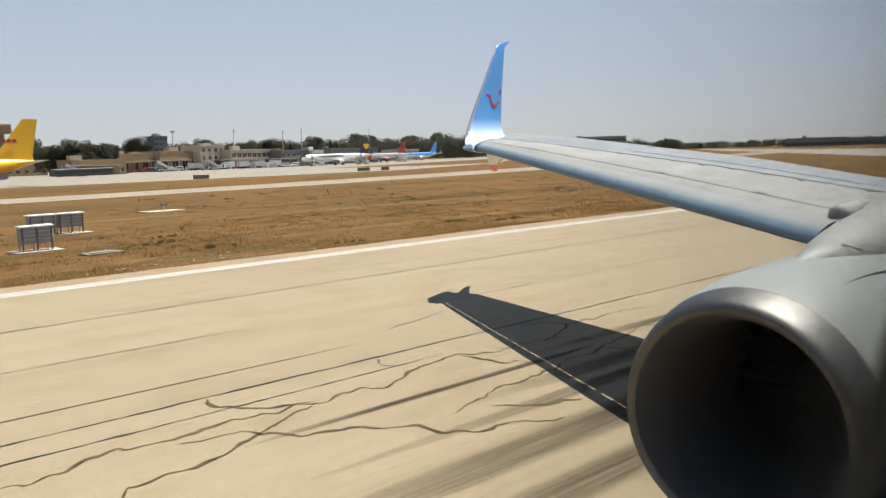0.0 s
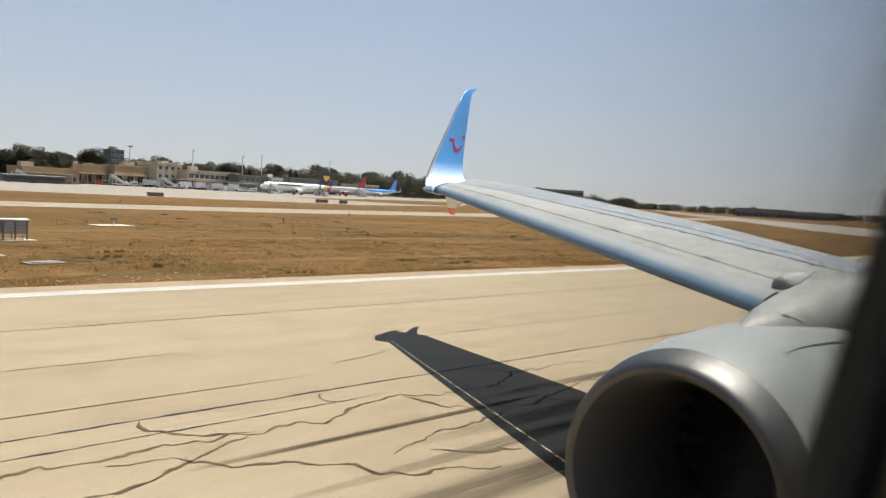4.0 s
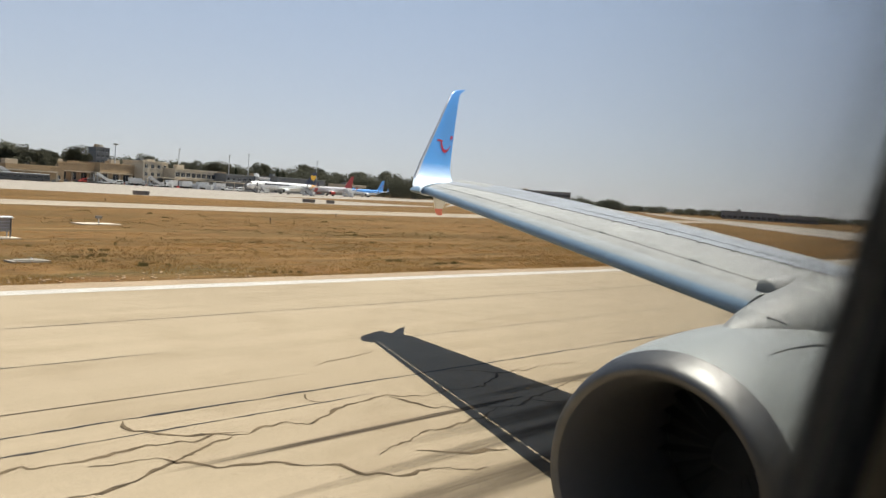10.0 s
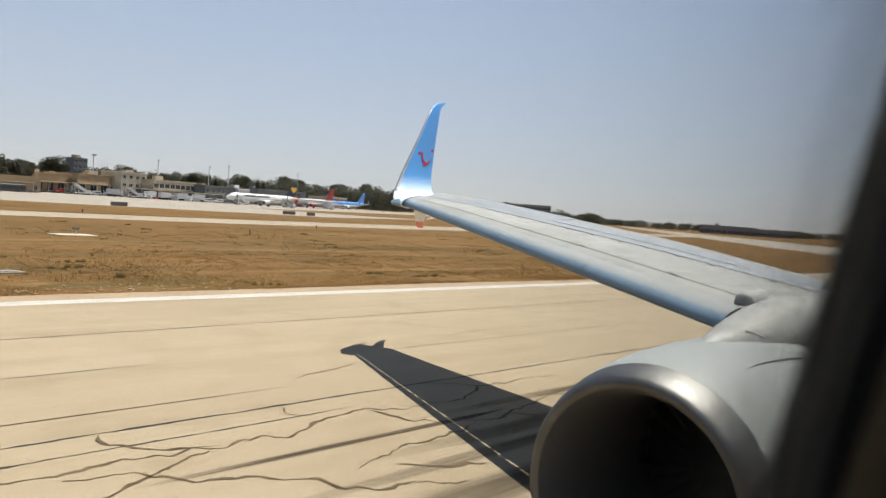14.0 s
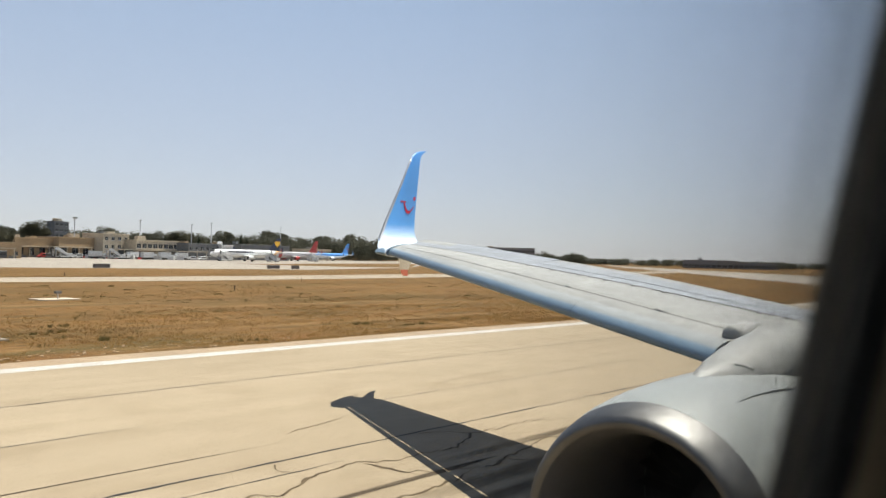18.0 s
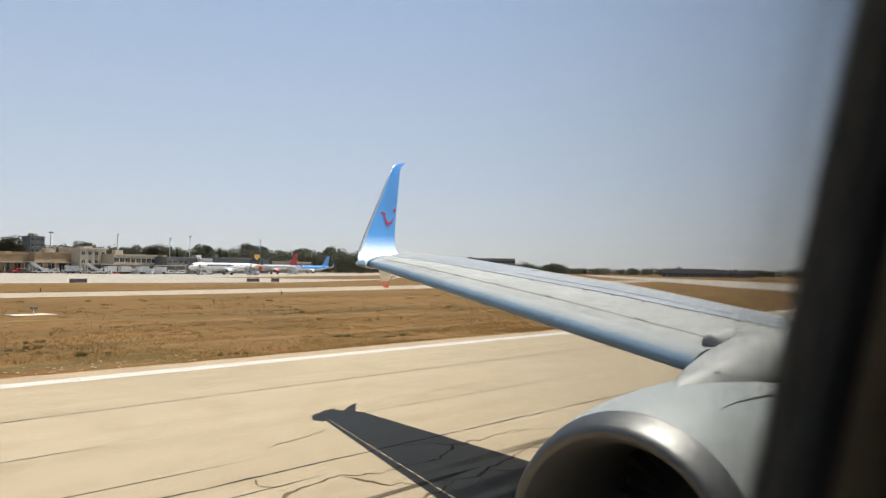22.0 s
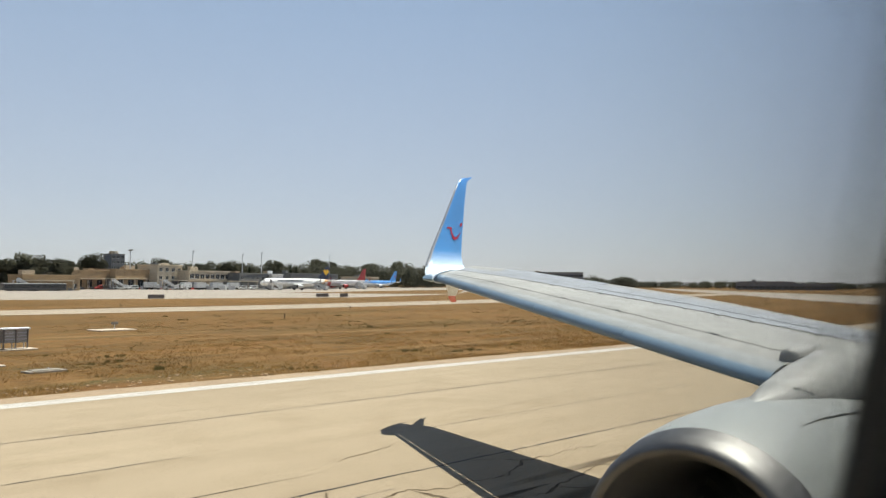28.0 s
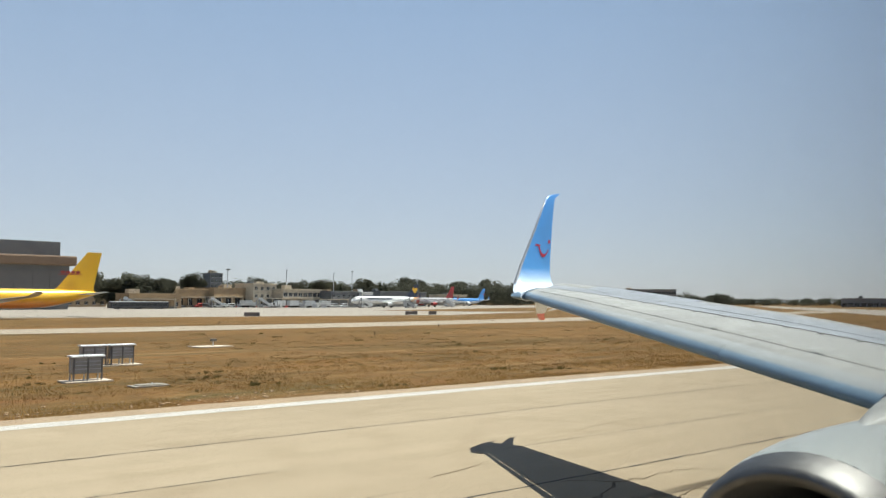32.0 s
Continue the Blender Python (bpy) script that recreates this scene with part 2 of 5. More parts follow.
ROOF_TAN = material("hangar_roof_tan", (0.185, 0.119, 0.073), 0.7, 0, (0.218, 0.145, 0.092), 3.0, 0.4)


def runway_concrete():
    """Dusty tan concrete: blotches, long faint drag streaks, fine grit and dark specks."""
    m = bpy.data.materials.new("runway_concrete")
    m.use_nodes = True
    n, l = m.node_tree.nodes, m.node_tree.links
    b = n["Principled BSDF"]
    b.inputs["Roughness"].default_value, b.inputs["Specular IOR Level"].default_value = 0.92, 0.25
    co = n.new("ShaderNodeTexCoord")
    col = None
    for scale, detail, lo, hi, shade in (((0.05, 0.11, 1), 5, 0.35, 0.65, (0.88, 0.87, 0.86, 1)), ((0.045, 0.9, 1), 5, 0.42, 0.70, (0.90, 0.89, 0.87, 1)), ((0.55, 0.7, 1), 6, 0.50, 0.75, (0.86, 0.84, 0.81, 1)),
                                         ((0.16, 5.5, 1), 4, 0.55, 0.75, (0.92, 0.91, 0.90, 1)), ((24, 24, 24), 3, 0.35, 0.75, (0.84, 0.83, 0.82, 1)), ((7, 7, 7), 2, 0.70, 0.76, (0.66, 0.62, 0.58, 1))):
        sc = n.new("ShaderNodeMapping")
        sc.inputs["Scale"].default_value = scale
        t = n.new("ShaderNodeTexNoise")
        t.inputs["Scale"].default_value, t.inputs["Detail"].default_value = 1.0, detail
        r = n.new("ShaderNodeMapRange")
        r.inputs["From Min"].default_value, r.inputs["From Max"].default_value = lo, hi
        x = n.new("ShaderNodeMix")
        x.data_type, x.blend_type = "RGBA", "MULTIPLY"
        x.inputs["B"].default_value = shade
        l.new(co.outputs["Object"], sc.inputs["Vector"])
        l.new(sc.outputs[0], t.inputs["Vector"])
        l.new(t.outputs["Fac"], r.inputs["Value"])
        l.new(r.outputs["Result"], x.inputs["Factor"])
        if col:
            l.new(col, x.inputs["A"])
        else:
            x.inputs["A"].default_value = (0.322, 0.258, 0.174, 1)
        col = x.outputs["Result"]
    l.new(col, b.inputs["Base Color"])
    grit = n.new("ShaderNodeTexNoise")
    grit.inputs["Scale"].default_value, grit.inputs["Detail"].default_value = 30.0, 4
    bp = n.new("ShaderNodeBump")
    bp.inputs["Strength"].default_value, bp.inputs["Distance"].default_value = 0.08, 0.01
    l.new(co.outputs["Object"], grit.inputs["Vector"])
    l.new(grit.outputs["Fac"], bp.inputs["Height"])
    l.new(bp.outputs[0], b.inputs["Normal"])
    return m


CONCRETE = runway_concrete()


def rubber_film():
    """Tyre rubber worn thin in long streaks, with the concrete showing between."""
    m = bpy.data.materials.new("tyre_rubber_film")
    m.use_nodes = True
    n, l = m.node_tree.nodes, m.node_tree.links
    b = n["Principled BSDF"]
    b.inputs["Base Color"].default_value, b.inputs["Roughness"].default_value = (0.060, 0.044, 0.030, 1), 0.9
    b.inputs["Specular IOR Level"].default_value = 0.12
    co, clear, both = n.new("ShaderNodeTexCoord"), n.new("ShaderNodeBsdfTransparent"), n.new("ShaderNodeMixShader")
    cover = None
    for scale, lo, hi, most in (((0.10, 5.0, 1), 0.12, 0.42, 1.0), ((0.5, 22.0, 1), 0.15, 0.6, 1.0)):
        sc, t, r = n.new("ShaderNodeMapping"), n.new("ShaderNodeTexNoise"), n.new("ShaderNodeMapRange")
        sc.inputs["Scale"].default_value = scale
        t.inputs["Scale"].default_value, t.inputs["Detail"].default_value = 1.0, 5
        r.inputs["From Min"].default_value, r.inputs["From Max"].default_value, r.inputs["To Max"].default_value = lo, hi, most
        l.new(co.outputs["Object"], sc.inputs["Vector"])
        l.new(sc.outputs[0], t.inputs["Vector"])
        l.new(t.outputs["Fac"], r.inputs["Value"])
        if cover:
            mul = n.new("ShaderNodeMath")
            mul.operation = "MULTIPLY"
            l.new(cover, mul.inputs[0])
            l.new(r.outputs["Result"], mul.inputs[1])
            cover = mul.outputs[0]
        else:
            cover = r.outputs["Result"]
    # thin towards both edges and towards the start of each streak
    split = n.new("ShaderNodeSeparateXYZ")
    l.new(co.outputs["Generated"], split.inputs[0])
    for axis, at, reach in (("Y", 0.5, 0.5), ("X", 0.6, 0.7)):
        off, size, mul = (n.new("ShaderNodeMath") for k in range(3))
        off.operation, off.inputs[1].default_value = "SUBTRACT", at
        size.operation = "ABSOLUTE"
        fade = n.new("ShaderNodeMapRange")
        fade.interpolation_type = "SMOOTHSTEP"
        fade.inputs["From Min"].default_value, fade.inputs["From Max"].default_value = reach, reach * 0.25
        mul.operation = "MULTIPLY"
        l.new(split.outputs[axis], off.inputs[0])
        l.new(off.outputs[0], size.inputs[0])
        l.new(size.outputs[0], fade.inputs["Value"])
        l.new(cover, mul.inputs[0])
        l.new(fade.outputs["Result"], mul.inputs[1])
        cover = mul.outputs[0]
    l.new(cover, both.inputs[0])
    l.new(clear.outputs[0], both.inputs[1])
    l.new(b.outputs[0], both.inputs[2])
    l.new(both.outputs[0], n["Material Output"].inputs["Surface"])
    return m


RUBBER = rubber_film()


def field_material():
    """Dry grass in long mown drifts: straw, brown and dull olive at three scales."""
    m = bpy.data.materials.new("dry_grass_ground")
    m.use_nodes = True
    n, l = m.node_tree.nodes, m.node_tree.links
    b = n["Principled BSDF"]
    b.inputs["Roughness"].default_value, b.inputs["Specular IOR Level"].default_value = 1.0, 0.1
    co = n.new("ShaderNodeTexCoord")

    def layer(scale, detail, lo, hi):
        sc = n.new("ShaderNodeMapping")
        sc.inputs["Scale"].default_value = scale
        t = n.new("ShaderNodeTexNoise")
        t.inputs["Scale"].default_value, t.inputs["Detail"].default_value, t.inputs["Roughness"].default_value = 1.0, detail, 0.62
        r = n.new("ShaderNodeMapRange")
        r.inputs["From Min"].default_value, r.inputs["From Max"].default_value = lo, hi
        l.new(co.outputs["Object"], sc.inputs["Vector"])
        l.new(sc.outputs[0], t.inputs["Vector"])
        l.new(t.outputs["Fac"], r.inputs["Value"])
        return r.outputs["Result"]

    def mix(f, a, c, kind="MIX"):
        x = n.new("ShaderNodeMix")
        x.data_type, x.blend_type = "RGBA", kind
        for sock, v in (("Factor", f), ("A", a), ("B", c)):
            if isinstance(v, (tuple, float)):
                x.inputs[sock].default_value = v
            else:
                l.new(v, x.inputs[sock])
        return x.outputs["Result"]

    col = mix(layer((0.022, 0.10, 1), 5, 0.40, 0.60), (0.165, 0.088, 0.031, 1), (0.088, 0.054, 0.019, 1))
    col = mix(layer((0.10, 0.34, 1), 5, 0.48, 0.70), col, (0.069, 0.046, 0.019, 1))
    col = mix(layer((0.05, 0.24, 1.3), 4, 0.55, 0.70), col, (0.073, 0.061, 0.023, 1))
    col = mix(layer((0.16, 0.45, 1), 5, 0.53, 0.70), col, (0.158, 0.074, 0.028, 1))
    col = mix(layer((0.20, 1.3, 1), 6, 0.52, 0.72), col, (0.226, 0.134, 0.055, 1))
    col = mix(layer((0.8, 1.9, 1), 6, 0.51, 0.70), col, (0.067, 0.041, 0.017, 1))
    col = mix(layer((2.4, 4.5, 1), 5, 0.53, 0.72), col, (0.197, 0.114, 0.045, 1))
    col = mix(layer((0.014, 0.42, 1), 4, 0.56, 0.70), col, (0.224, 0.141, 0.065, 1))
    grain = layer((9, 14, 9), 4, 0.25, 0.75)
    g = n.new("ShaderNodeMapRange")
    g.inputs["To Min"].default_value, g.inputs["To Max"].default_value = 0.66, 1.30
    l.new(grain, g.inputs["Value"])
    col = mix(1.0, col, g.outputs["Result"], "MULTIPLY")
    l.new(col, b.inputs["Base Color"])
    bp = n.new("ShaderNodeBump")
    bp.inputs["Strength"].default_value, bp.inputs["Distance"].default_value = 0.6, 0.06
    l.new(grain, bp.inputs["Height"])
    l.new(bp.outputs[0], b.inputs["Normal"])
    return m


GRASS = field_material()


def clear_pane():
    m = bpy.data.materials.new("clear_acrylic")
    m.use_nodes = True
    b = m.node_tree.nodes["Principled BSDF"]
    b.inputs["Base Color"].default_value = (0.97, 0.985, 0.99, 1)
    b.inputs["Roughness"].default_value = 0.0
    b.inputs["IOR"].default_value = 1.49
    b.inputs["Transmission Weight"].default_value = 1.0
    return m


PANE = clear_pane()


# ---- mesh helpers ----
def thing(name, at=(0, 0, 0), turn=0.0, **tags):
    ob = new(name)
    ob.matrix_basis = pose(*at, 0, 0, turn)
    return tagged(ob, **tags)


def mesh_of(name, bm, mat, smooth=0):
    me = bpy.data.meshes.new(name)
    bmesh.ops.recalc_face_normals(bm, faces=bm.faces)
    bm.to_mesh(me)
    bm.free()
    me.materials.append(mat)
    if smooth:
        me.shade_smooth()
        me.set_sharp_from_angle(angle=radians(smooth))
    return me


def part(name, bm, mat, parent=None, label="", smooth=0):
    ob = new(name, mesh_of(name, bm, mat, smooth))
    if parent:
        ob.parent = parent
    return tagged(ob, label=label)


def box(bm, x, y, z, sx, sy, sz, bevel=0.0, m=None):
    """A box with its centre at x, y and its base at z."""
    r = bmesh.ops.create_cube(bm, size=1.0)
    t = Matrix.Translation((x, y, z + sz / 2)) @ Matrix.Diagonal((sx, sy, sz, 1))
    bmesh.ops.transform(bm, matrix=(m @ t) if m else t, verts=r["verts"])
    if bevel:
        edges = list({e for v in r["verts"] for e in v.link_edges})
        bmesh.ops.bevel(bm, geom=edges, offset=bevel, segments=2, affect="EDGES", profile=0.6)
    return bm


def boxed(*args, **more):
    return box(bmesh.new(), *args, **more)


def cone(bm, a, b, r1, r2, sides=10):
    a, b = Vector(a), Vector(b)
    d = b - a
    m = Matrix.Translation((a + b) / 2) @ d.to_track_quat("Z", "Y").to_matrix().to_4x4()
    bmesh.ops.create_cone(bm, cap_ends=True, segments=sides, radius1=r1, radius2=r2, depth=d.length, matrix=m)
    return bm


def loft(bm, rings, closed=True, caps=False):
    """Skin between rings of points of one length."""
    vs = [[bm.verts.new(p) for p in ring] for ring in rings]
    n = len(vs[0])
    for a, b in zip(vs, vs[1:]):
        for i in range(n if closed else n - 1):
            j = (i + 1) % n
            bm.faces.new((a[i], a[j], b[j], b[i]))
    if caps:
        bm.faces.new(vs[0])
        bm.faces.new(vs[-1])
    return bm


def flat(bm, points, z):
    bm.faces.new([bm.verts.new((x, y, z)) for x, y in points])
    return bm


def far(bearing, away, z=0.0):
    """A place by its bearing from straight abeam towards aft, and its distance from the cabin window."""
    return EYE[0] + away * math.sin(radians(bearing)), EYE[1] + away * math.cos(radians(bearing)), z


# ---- ground ----
def ground_sheet():
    bm = bmesh.new()
    flat(bm, [(-4200, -4200), (4200, -4200), (4200, 4200), (-4200, 4200)], 0.0)
    return tagged(part("ground", bm, GRASS), "dry golden brown summer grass of an airfield", "grass field", kind="structure")


ground = ground_sheet()

EDGE_Y = 29.75       # where the runway's shoulder ends
WHITE_Y, WHITE_WIDE = 28.0, 0.92


def pavement_edge(x):
    return EDGE_Y + 0.18 * math.sin(x * 0.07) + 0.10 * math.sin(x * 0.31 + 1)


bm = bmesh.new()
edge = [(-140 + i * 1.0, pavement_edge(-140 + i * 1.0) + random.uniform(-0.07, 0.07)) for i in range(560)]
vs = [bm.verts.new((x, y, 0.03)) for x, y in edge]
lo = [bm.verts.new((x, 28.46, 0.03)) for x, y in edge]
skirt = [bm.verts.new((x, y + 0.08, -0.02)) for x, y in edge]
for i in range(len(vs) - 1):
    bm.faces.new((lo[i], lo[i + 1], vs[i + 1], vs[i]))
    bm.faces.new((vs[i], vs[i + 1], skirt[i + 1], skirt[i]))
shoulder = tagged(part("pavement", bm, SHOULDER), "narrow dusty shoulder beside the runway", "shoulder", kind="structure")
road = tagged(part("road", flat(bmesh.new(), [(-140, -32), (420, -32), (420, 28.46), (-140, 28.46)], 0.03), CONCRETE),
              "wide pale tan concrete runway in bright sun", "runway", kind="structure")


def line_on_ground(name, y, width, mat, label, x0=-60, x1=420, step=2.4):
    """A painted line along the runway, a little uneven in width."""
    bm = bmesh.new()
    pairs = []
    for k in range(int((x1 - x0) / step) + 1):
        w = width / 2 * (1 + random.uniform(-0.05, 0.05))
        pairs.append((bm.verts.new((x0 + k * step, y - w, 0.034)), bm.verts.new((x0 + k * step, y + w, 0.034))))
    for (a, b), (c, d) in zip(pairs, pairs[1:]):
        bm.faces.new((a, c, d, b))
    return tagged(part(name, bm, mat), label, "road marking", kind="structure")


line_on_ground("trim_white_line", WHITE_Y, WHITE_WIDE, LINE_WHITE, "broad white edge line along the runway")


def crack(points, width, z=0.036, wander=0.16):
    """A wandering line of tar over a crack."""
    bm = bmesh.new()
    pts = []
    ends = [points[0], *points, points[-1]]
    for p0, p1, p2, p3 in zip(ends, ends[1:], ends[2:], ends[3:]):
        p0, p1, p2, p3 = (Vector((*p, z)) for p in (p0, p1, p2, p3))
        n = max(2, int((p2 - p1).length / 0.09))
        for i in range(n):
            f = i / n
            pts.append(0.5 * (2 * p1 + (p2 - p0) * f + (2 * p0 - 5 * p1 + 4 * p2 - p3) * f * f + (3 * p1 - p0 - 3 * p2 + p3) * f ** 3))
    pts.append(Vector((*points[-1], z)))
    out = []
    for p in pts:
        s = noise.noise(p * 1.1) * wander + noise.noise(p * 3.3) * wander * 0.5 + noise.noise(p * 7) * wander * 0.28
        out.append(p + Vector((s * 0.6, s, 0)))
    prev = None
    n = len(out) - 1
    for i, p in enumerate(out):
        d = (out[min(i + 1, n)] - out[max(i - 1, 0)]).normalized()
        taper = min(1.0, 0.25 + 4 * i / n, 0.25 + 4 * (n - i) / n)
        side = Vector((-d.y, d.x, 0)) * width * taper * max(0.16, 0.55 + 0.65 * noise.noise(p * 2.1) + 0.45 * noise.noise(p * 6))
        pair = [bm.verts.new(p + side), bm.verts.new(p - side)]
        if prev:
            bm.faces.new((prev[0], prev[1], pair[1], pair[0]))
        prev = pair
    return bm


def joint(x0, x1, y, width):
    """A sealed joint that runs nearly straight along the runway."""
    return crack([(x0, y), ((x0 + x1) / 2, y + random.uniform(-0.03, 0.03)), (x1, y)], width, 0.0345, 0.045)


for x0, x1, y, w in ((-30, 90, 22.0, 0.055), (-14, 60, 13.55, 0.052), (-14, 1.6, 12.75, 0.042), (-10, 0.4, 17.9, 0.03), (5.0, 24.0, 16.9, 0.026)):
    tagged(part("trim_joint", joint(x0, x1, y, w), TAR), "dark sealed joint between pavement lanes", "pavement joint", kind="structure")

# main cracks wander along the runway; short ones branch off and tie them together
CRACKS = [
    ([(-9.5, 11.6), (-5.0, 12.0), (-2.6, 12.2), (-0.4, 12.0), (1.6, 12.35), (3.4, 12.0), (5.2, 12.6), (8.5, 12.3)], 0.05, 0.34),
    ([(-2.9, 13.45), (-3.0, 12.95), (-2.3, 12.3), (-1.6, 12.1)], 0.055, 0.14),
    ([(1.6, 12.35), (1.9, 11.7), (2.7, 11.1), (2.9, 10.6)], 0.052, 0.3),
    ([(-4.0, 11.9), (-3.2, 11.3), (-2.5, 10.7), (-1.5, 10.1), (-1.0, 9.4), (0.3, 8.7)], 0.065, 0.28),
    ([(-5.2, 10.7), (-4.0, 10.9), (-3.0, 11.35), (-1.9, 11.9)], 0.06, 0.24),
    ([(-0.6, 10.0), (0.7, 10.35), (2.9, 10.6), (5.2, 11.1), (8.5, 11.0)], 0.05, 0.3),
    ([(5.2, 12.6), (4.9, 13.0), (4.2, 13.35)], 0.04, 0.14),
    ([(0.0, 9.9), (0.4, 9.4), (1.2, 9.1)], 0.06, 0.2),
    ([(4.0, 10.85), (4.4, 10.3), (5.8, 10.1)], 0.045, 0.2),
    ([(-6.4, 9.5), (-5.6, 10.1), (-5.2, 10.7)], 0.05, 0.22),
    ([(0.5, 13.4), (0.3, 13.05), (0.45, 12.75)], 0.035, 0.14),
    ([(-8.4, 9.9), (-7.2, 10.15), (-6.0, 9.85)], 0.045, 0.18),
    ([(2.2, 15.4), (3.4, 15.6), (4.6, 16.0)], 0.02, 0.2),
    ([(9.0, 17.6), (11.5, 18.2), (14.0, 18.3)], 0.018, 0.14),
]
for points, width, wander in CRACKS:
    tagged(part("crack_seal", crack(points, width, 0.036, wander), CRACK_TAR), "brown tar seal along a crack in the concrete", "crack seal", "crack seals")


# rubber left by landing tyres, in long streaks with ragged ends
def tyre_mark(y, x0, x1, wide, z):
    bm = bmesh.new()
    n = max(8, int((x1 - x0) / 0.5))
    prev = None
    for k in range(n + 1):
        x = x0 + (x1 - x0) * k / n
        ends = min(1.0, 5 * k / n + 0.15, 5 * (n - k) / n + 0.15)
        c = y + 0.03 * noise.noise(Vector((x * 0.12, y, 3.0)))
        a, b = (wide / 2 * ends * (1 + 0.25 * noise.noise(Vector((x * 0.6, y, q)))) for q in (0.0, 5.0))
        pair = [bm.verts.new((x, c + a, z)), bm.verts.new((x, c - b, z))]
        if prev:
            bm.faces.new((prev[0], prev[1], pair[1], pair[0]))
        prev = pair
    return bm


for k, (y, x0, x1, w) in enumerate(((7.1, -8, 30, 0.8), (8.3, -7, 30, 0.95), (9.45, -3.5, 28, 0.5), (10.15, -0.5, 24, 0.75), (11.05, -3.5, 4.0, 0.24), (11.5, 2.0, 20, 0.4), (14.7, -14.0, 1.5, 0.09))):
    tagged(part("tyre_mark", tyre_mark(y, x0, x1, w, 0.0318 + 0.0002 * k), RUBBER), "dark rubber streak worn into the runway concrete", "tyre mark", "tyre marks")


# ---- the airliner that carries the camera ----
def lead(y):
    """The wing's leading edge at y from the centre line."""
    return 0.43 + (y - 5.34) * 0.526, 2.71 + (y - 5.34) * 0.1035


def chord(y):
    return 1.5 + (17 - y) * 0.262


def lift(y):
    return float(np.interp(y, [1.5, 5.7, 8.3, 14.2, 17.0], [1.0, 1.0, 1.05, 0.92, 0.72]))


def wing_point(y, u, h):
    x, z = lead(y)
    rear = max(0.0, u - 0.6) * float(np.interp(y, [6, 9, 15, 17], [0, 0.22, 0.32, 0.30]))
    return Vector((x + u * chord(y), y, z + h * lift(y) + rear))


TOP = [(0.0, 0.10), (0.012, 0.155), (0.035, 0.195), (0.07, 0.235), (0.12, 0.275), (0.2, 0.315), (0.3, 0.35), (0.4, 0.375), (0.5, 0.39),
       (0.58, 0.40), (0.64, 0.408), (0.7, 0.414), (0.8, 0.422), (0.9, 0.424), (1.0, 0.415)]


def top(u):
    return float(np.interp(u, [a for a, b in TOP], [b for a, b in TOP]))


def wing_piece(y0, y1, profile, steps=8):
    """A closed piece of the wing between two stations, by a closed profile of (share of chord, height)."""
    rings = []
    for i in range(steps + 1):
        y = y0 + (y1 - y0) * i / steps
        rings.append([wing_point(y, u, h) for u, h in profile])
    return loft(bmesh.new(), rings, True, True)


airliner = thing("airliner", label="white and blue airliner with grey wing, standing on runway", category="airliner")

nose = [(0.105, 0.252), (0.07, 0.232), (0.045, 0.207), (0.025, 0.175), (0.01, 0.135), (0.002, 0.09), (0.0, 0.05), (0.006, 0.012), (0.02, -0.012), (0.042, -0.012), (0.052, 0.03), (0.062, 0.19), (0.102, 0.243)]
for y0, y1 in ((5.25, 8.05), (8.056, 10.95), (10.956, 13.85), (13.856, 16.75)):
    part("slat", wing_piece(y0, y1, nose, 10), SLAT_SKY_TINT, airliner, "pale slat, sky-blue shade painted low along the leading edge", 50)
front = [(0.1145, 0.232), (0.118, 0.2375), (0.126, 0.246), (0.14, 0.261), (0.17, 0.287), (0.197, 0.302), (0.195, 0.02), (0.150, 0.0), (0.130, 0.12), (0.1155, 0.215)]
for y0, y1 in ((5.25, 8.05), (8.054, 10.95), (10.954, 13.85), (13.854, 16.85)):
    part("slat_trailing_panel", wing_piece(y0, y1, front, 8), WING_GREY, airliner, "", 40)
for k in range(26):
    y = 5.55 + k * 0.43
    part("slat_track", wing_piece(y, y + (0.10 if k % 4 else 0.22), [(0.100, 0.20), (0.1165, 0.226), (0.1165, 0.16), (0.100, 0.12)], 1), WING_GREY, airliner)
upper = [(0.2, 0.27), (0.2005, 0.296), (0.203, 0.309), (0.209, 0.3165)] + [(u, top(u)) for u in (0.25, 0.3, 0.36, 0.42, 0.5, 0.577)]
part("wing_box", wing_piece(1.6, 16.9, upper + [(0.58, -0.02), (0.4, -0.14), (0.2, -0.10)], 24), WING_GREY, airliner, "light grey painted wing skin", 40)
part("inner_leading_edge", wing_piece(1.6, 3.5, [(0.2, 0.312), (0.12, 0.272), (0.07, 0.232), (0.025, 0.175), (0.0, 0.05), (0.02, -0.012), (0.2, -0.09)], 6), WING_GREY, airliner, "", 50)
mid = [(u, top(u)) for u in (0.583, 0.62, 0.66, 0.697)] + [(0.698, 0.32), (0.706, 0.30), (0.706, 0.0), (0.59, -0.02)]
part("rear_spar_panel", wing_piece(1.6, 16.9, mid, 20), SPOILER_GREY, airliner, "", 40)
SPOILERS = [(5.3, 6.55), (6.56, 7.8), (7.81, 9.0), (9.01, 10.2), (10.21, 11.4)]
for y0, y1 in SPOILERS:
    part("spoiler", wing_piece(y0, y1, [(u, top(u) + 0.004) for u in (0.70, 0.76, 0.82, 0.88)] + [(0.88, top(0.88) - 0.03), (0.70, 0.33)], 3), SPOILER_GREY, airliner, "", 40)
part("trailing_flap", wing_piece(1.9, 11.425, [(u, top(u) - 0.012) for u in (0.83, 0.89, 0.95, 1.0)] + [(1.0, 0.385), (0.9, 0.28), (0.83, 0.2)], 12), WING_GREY, airliner, "", 40)
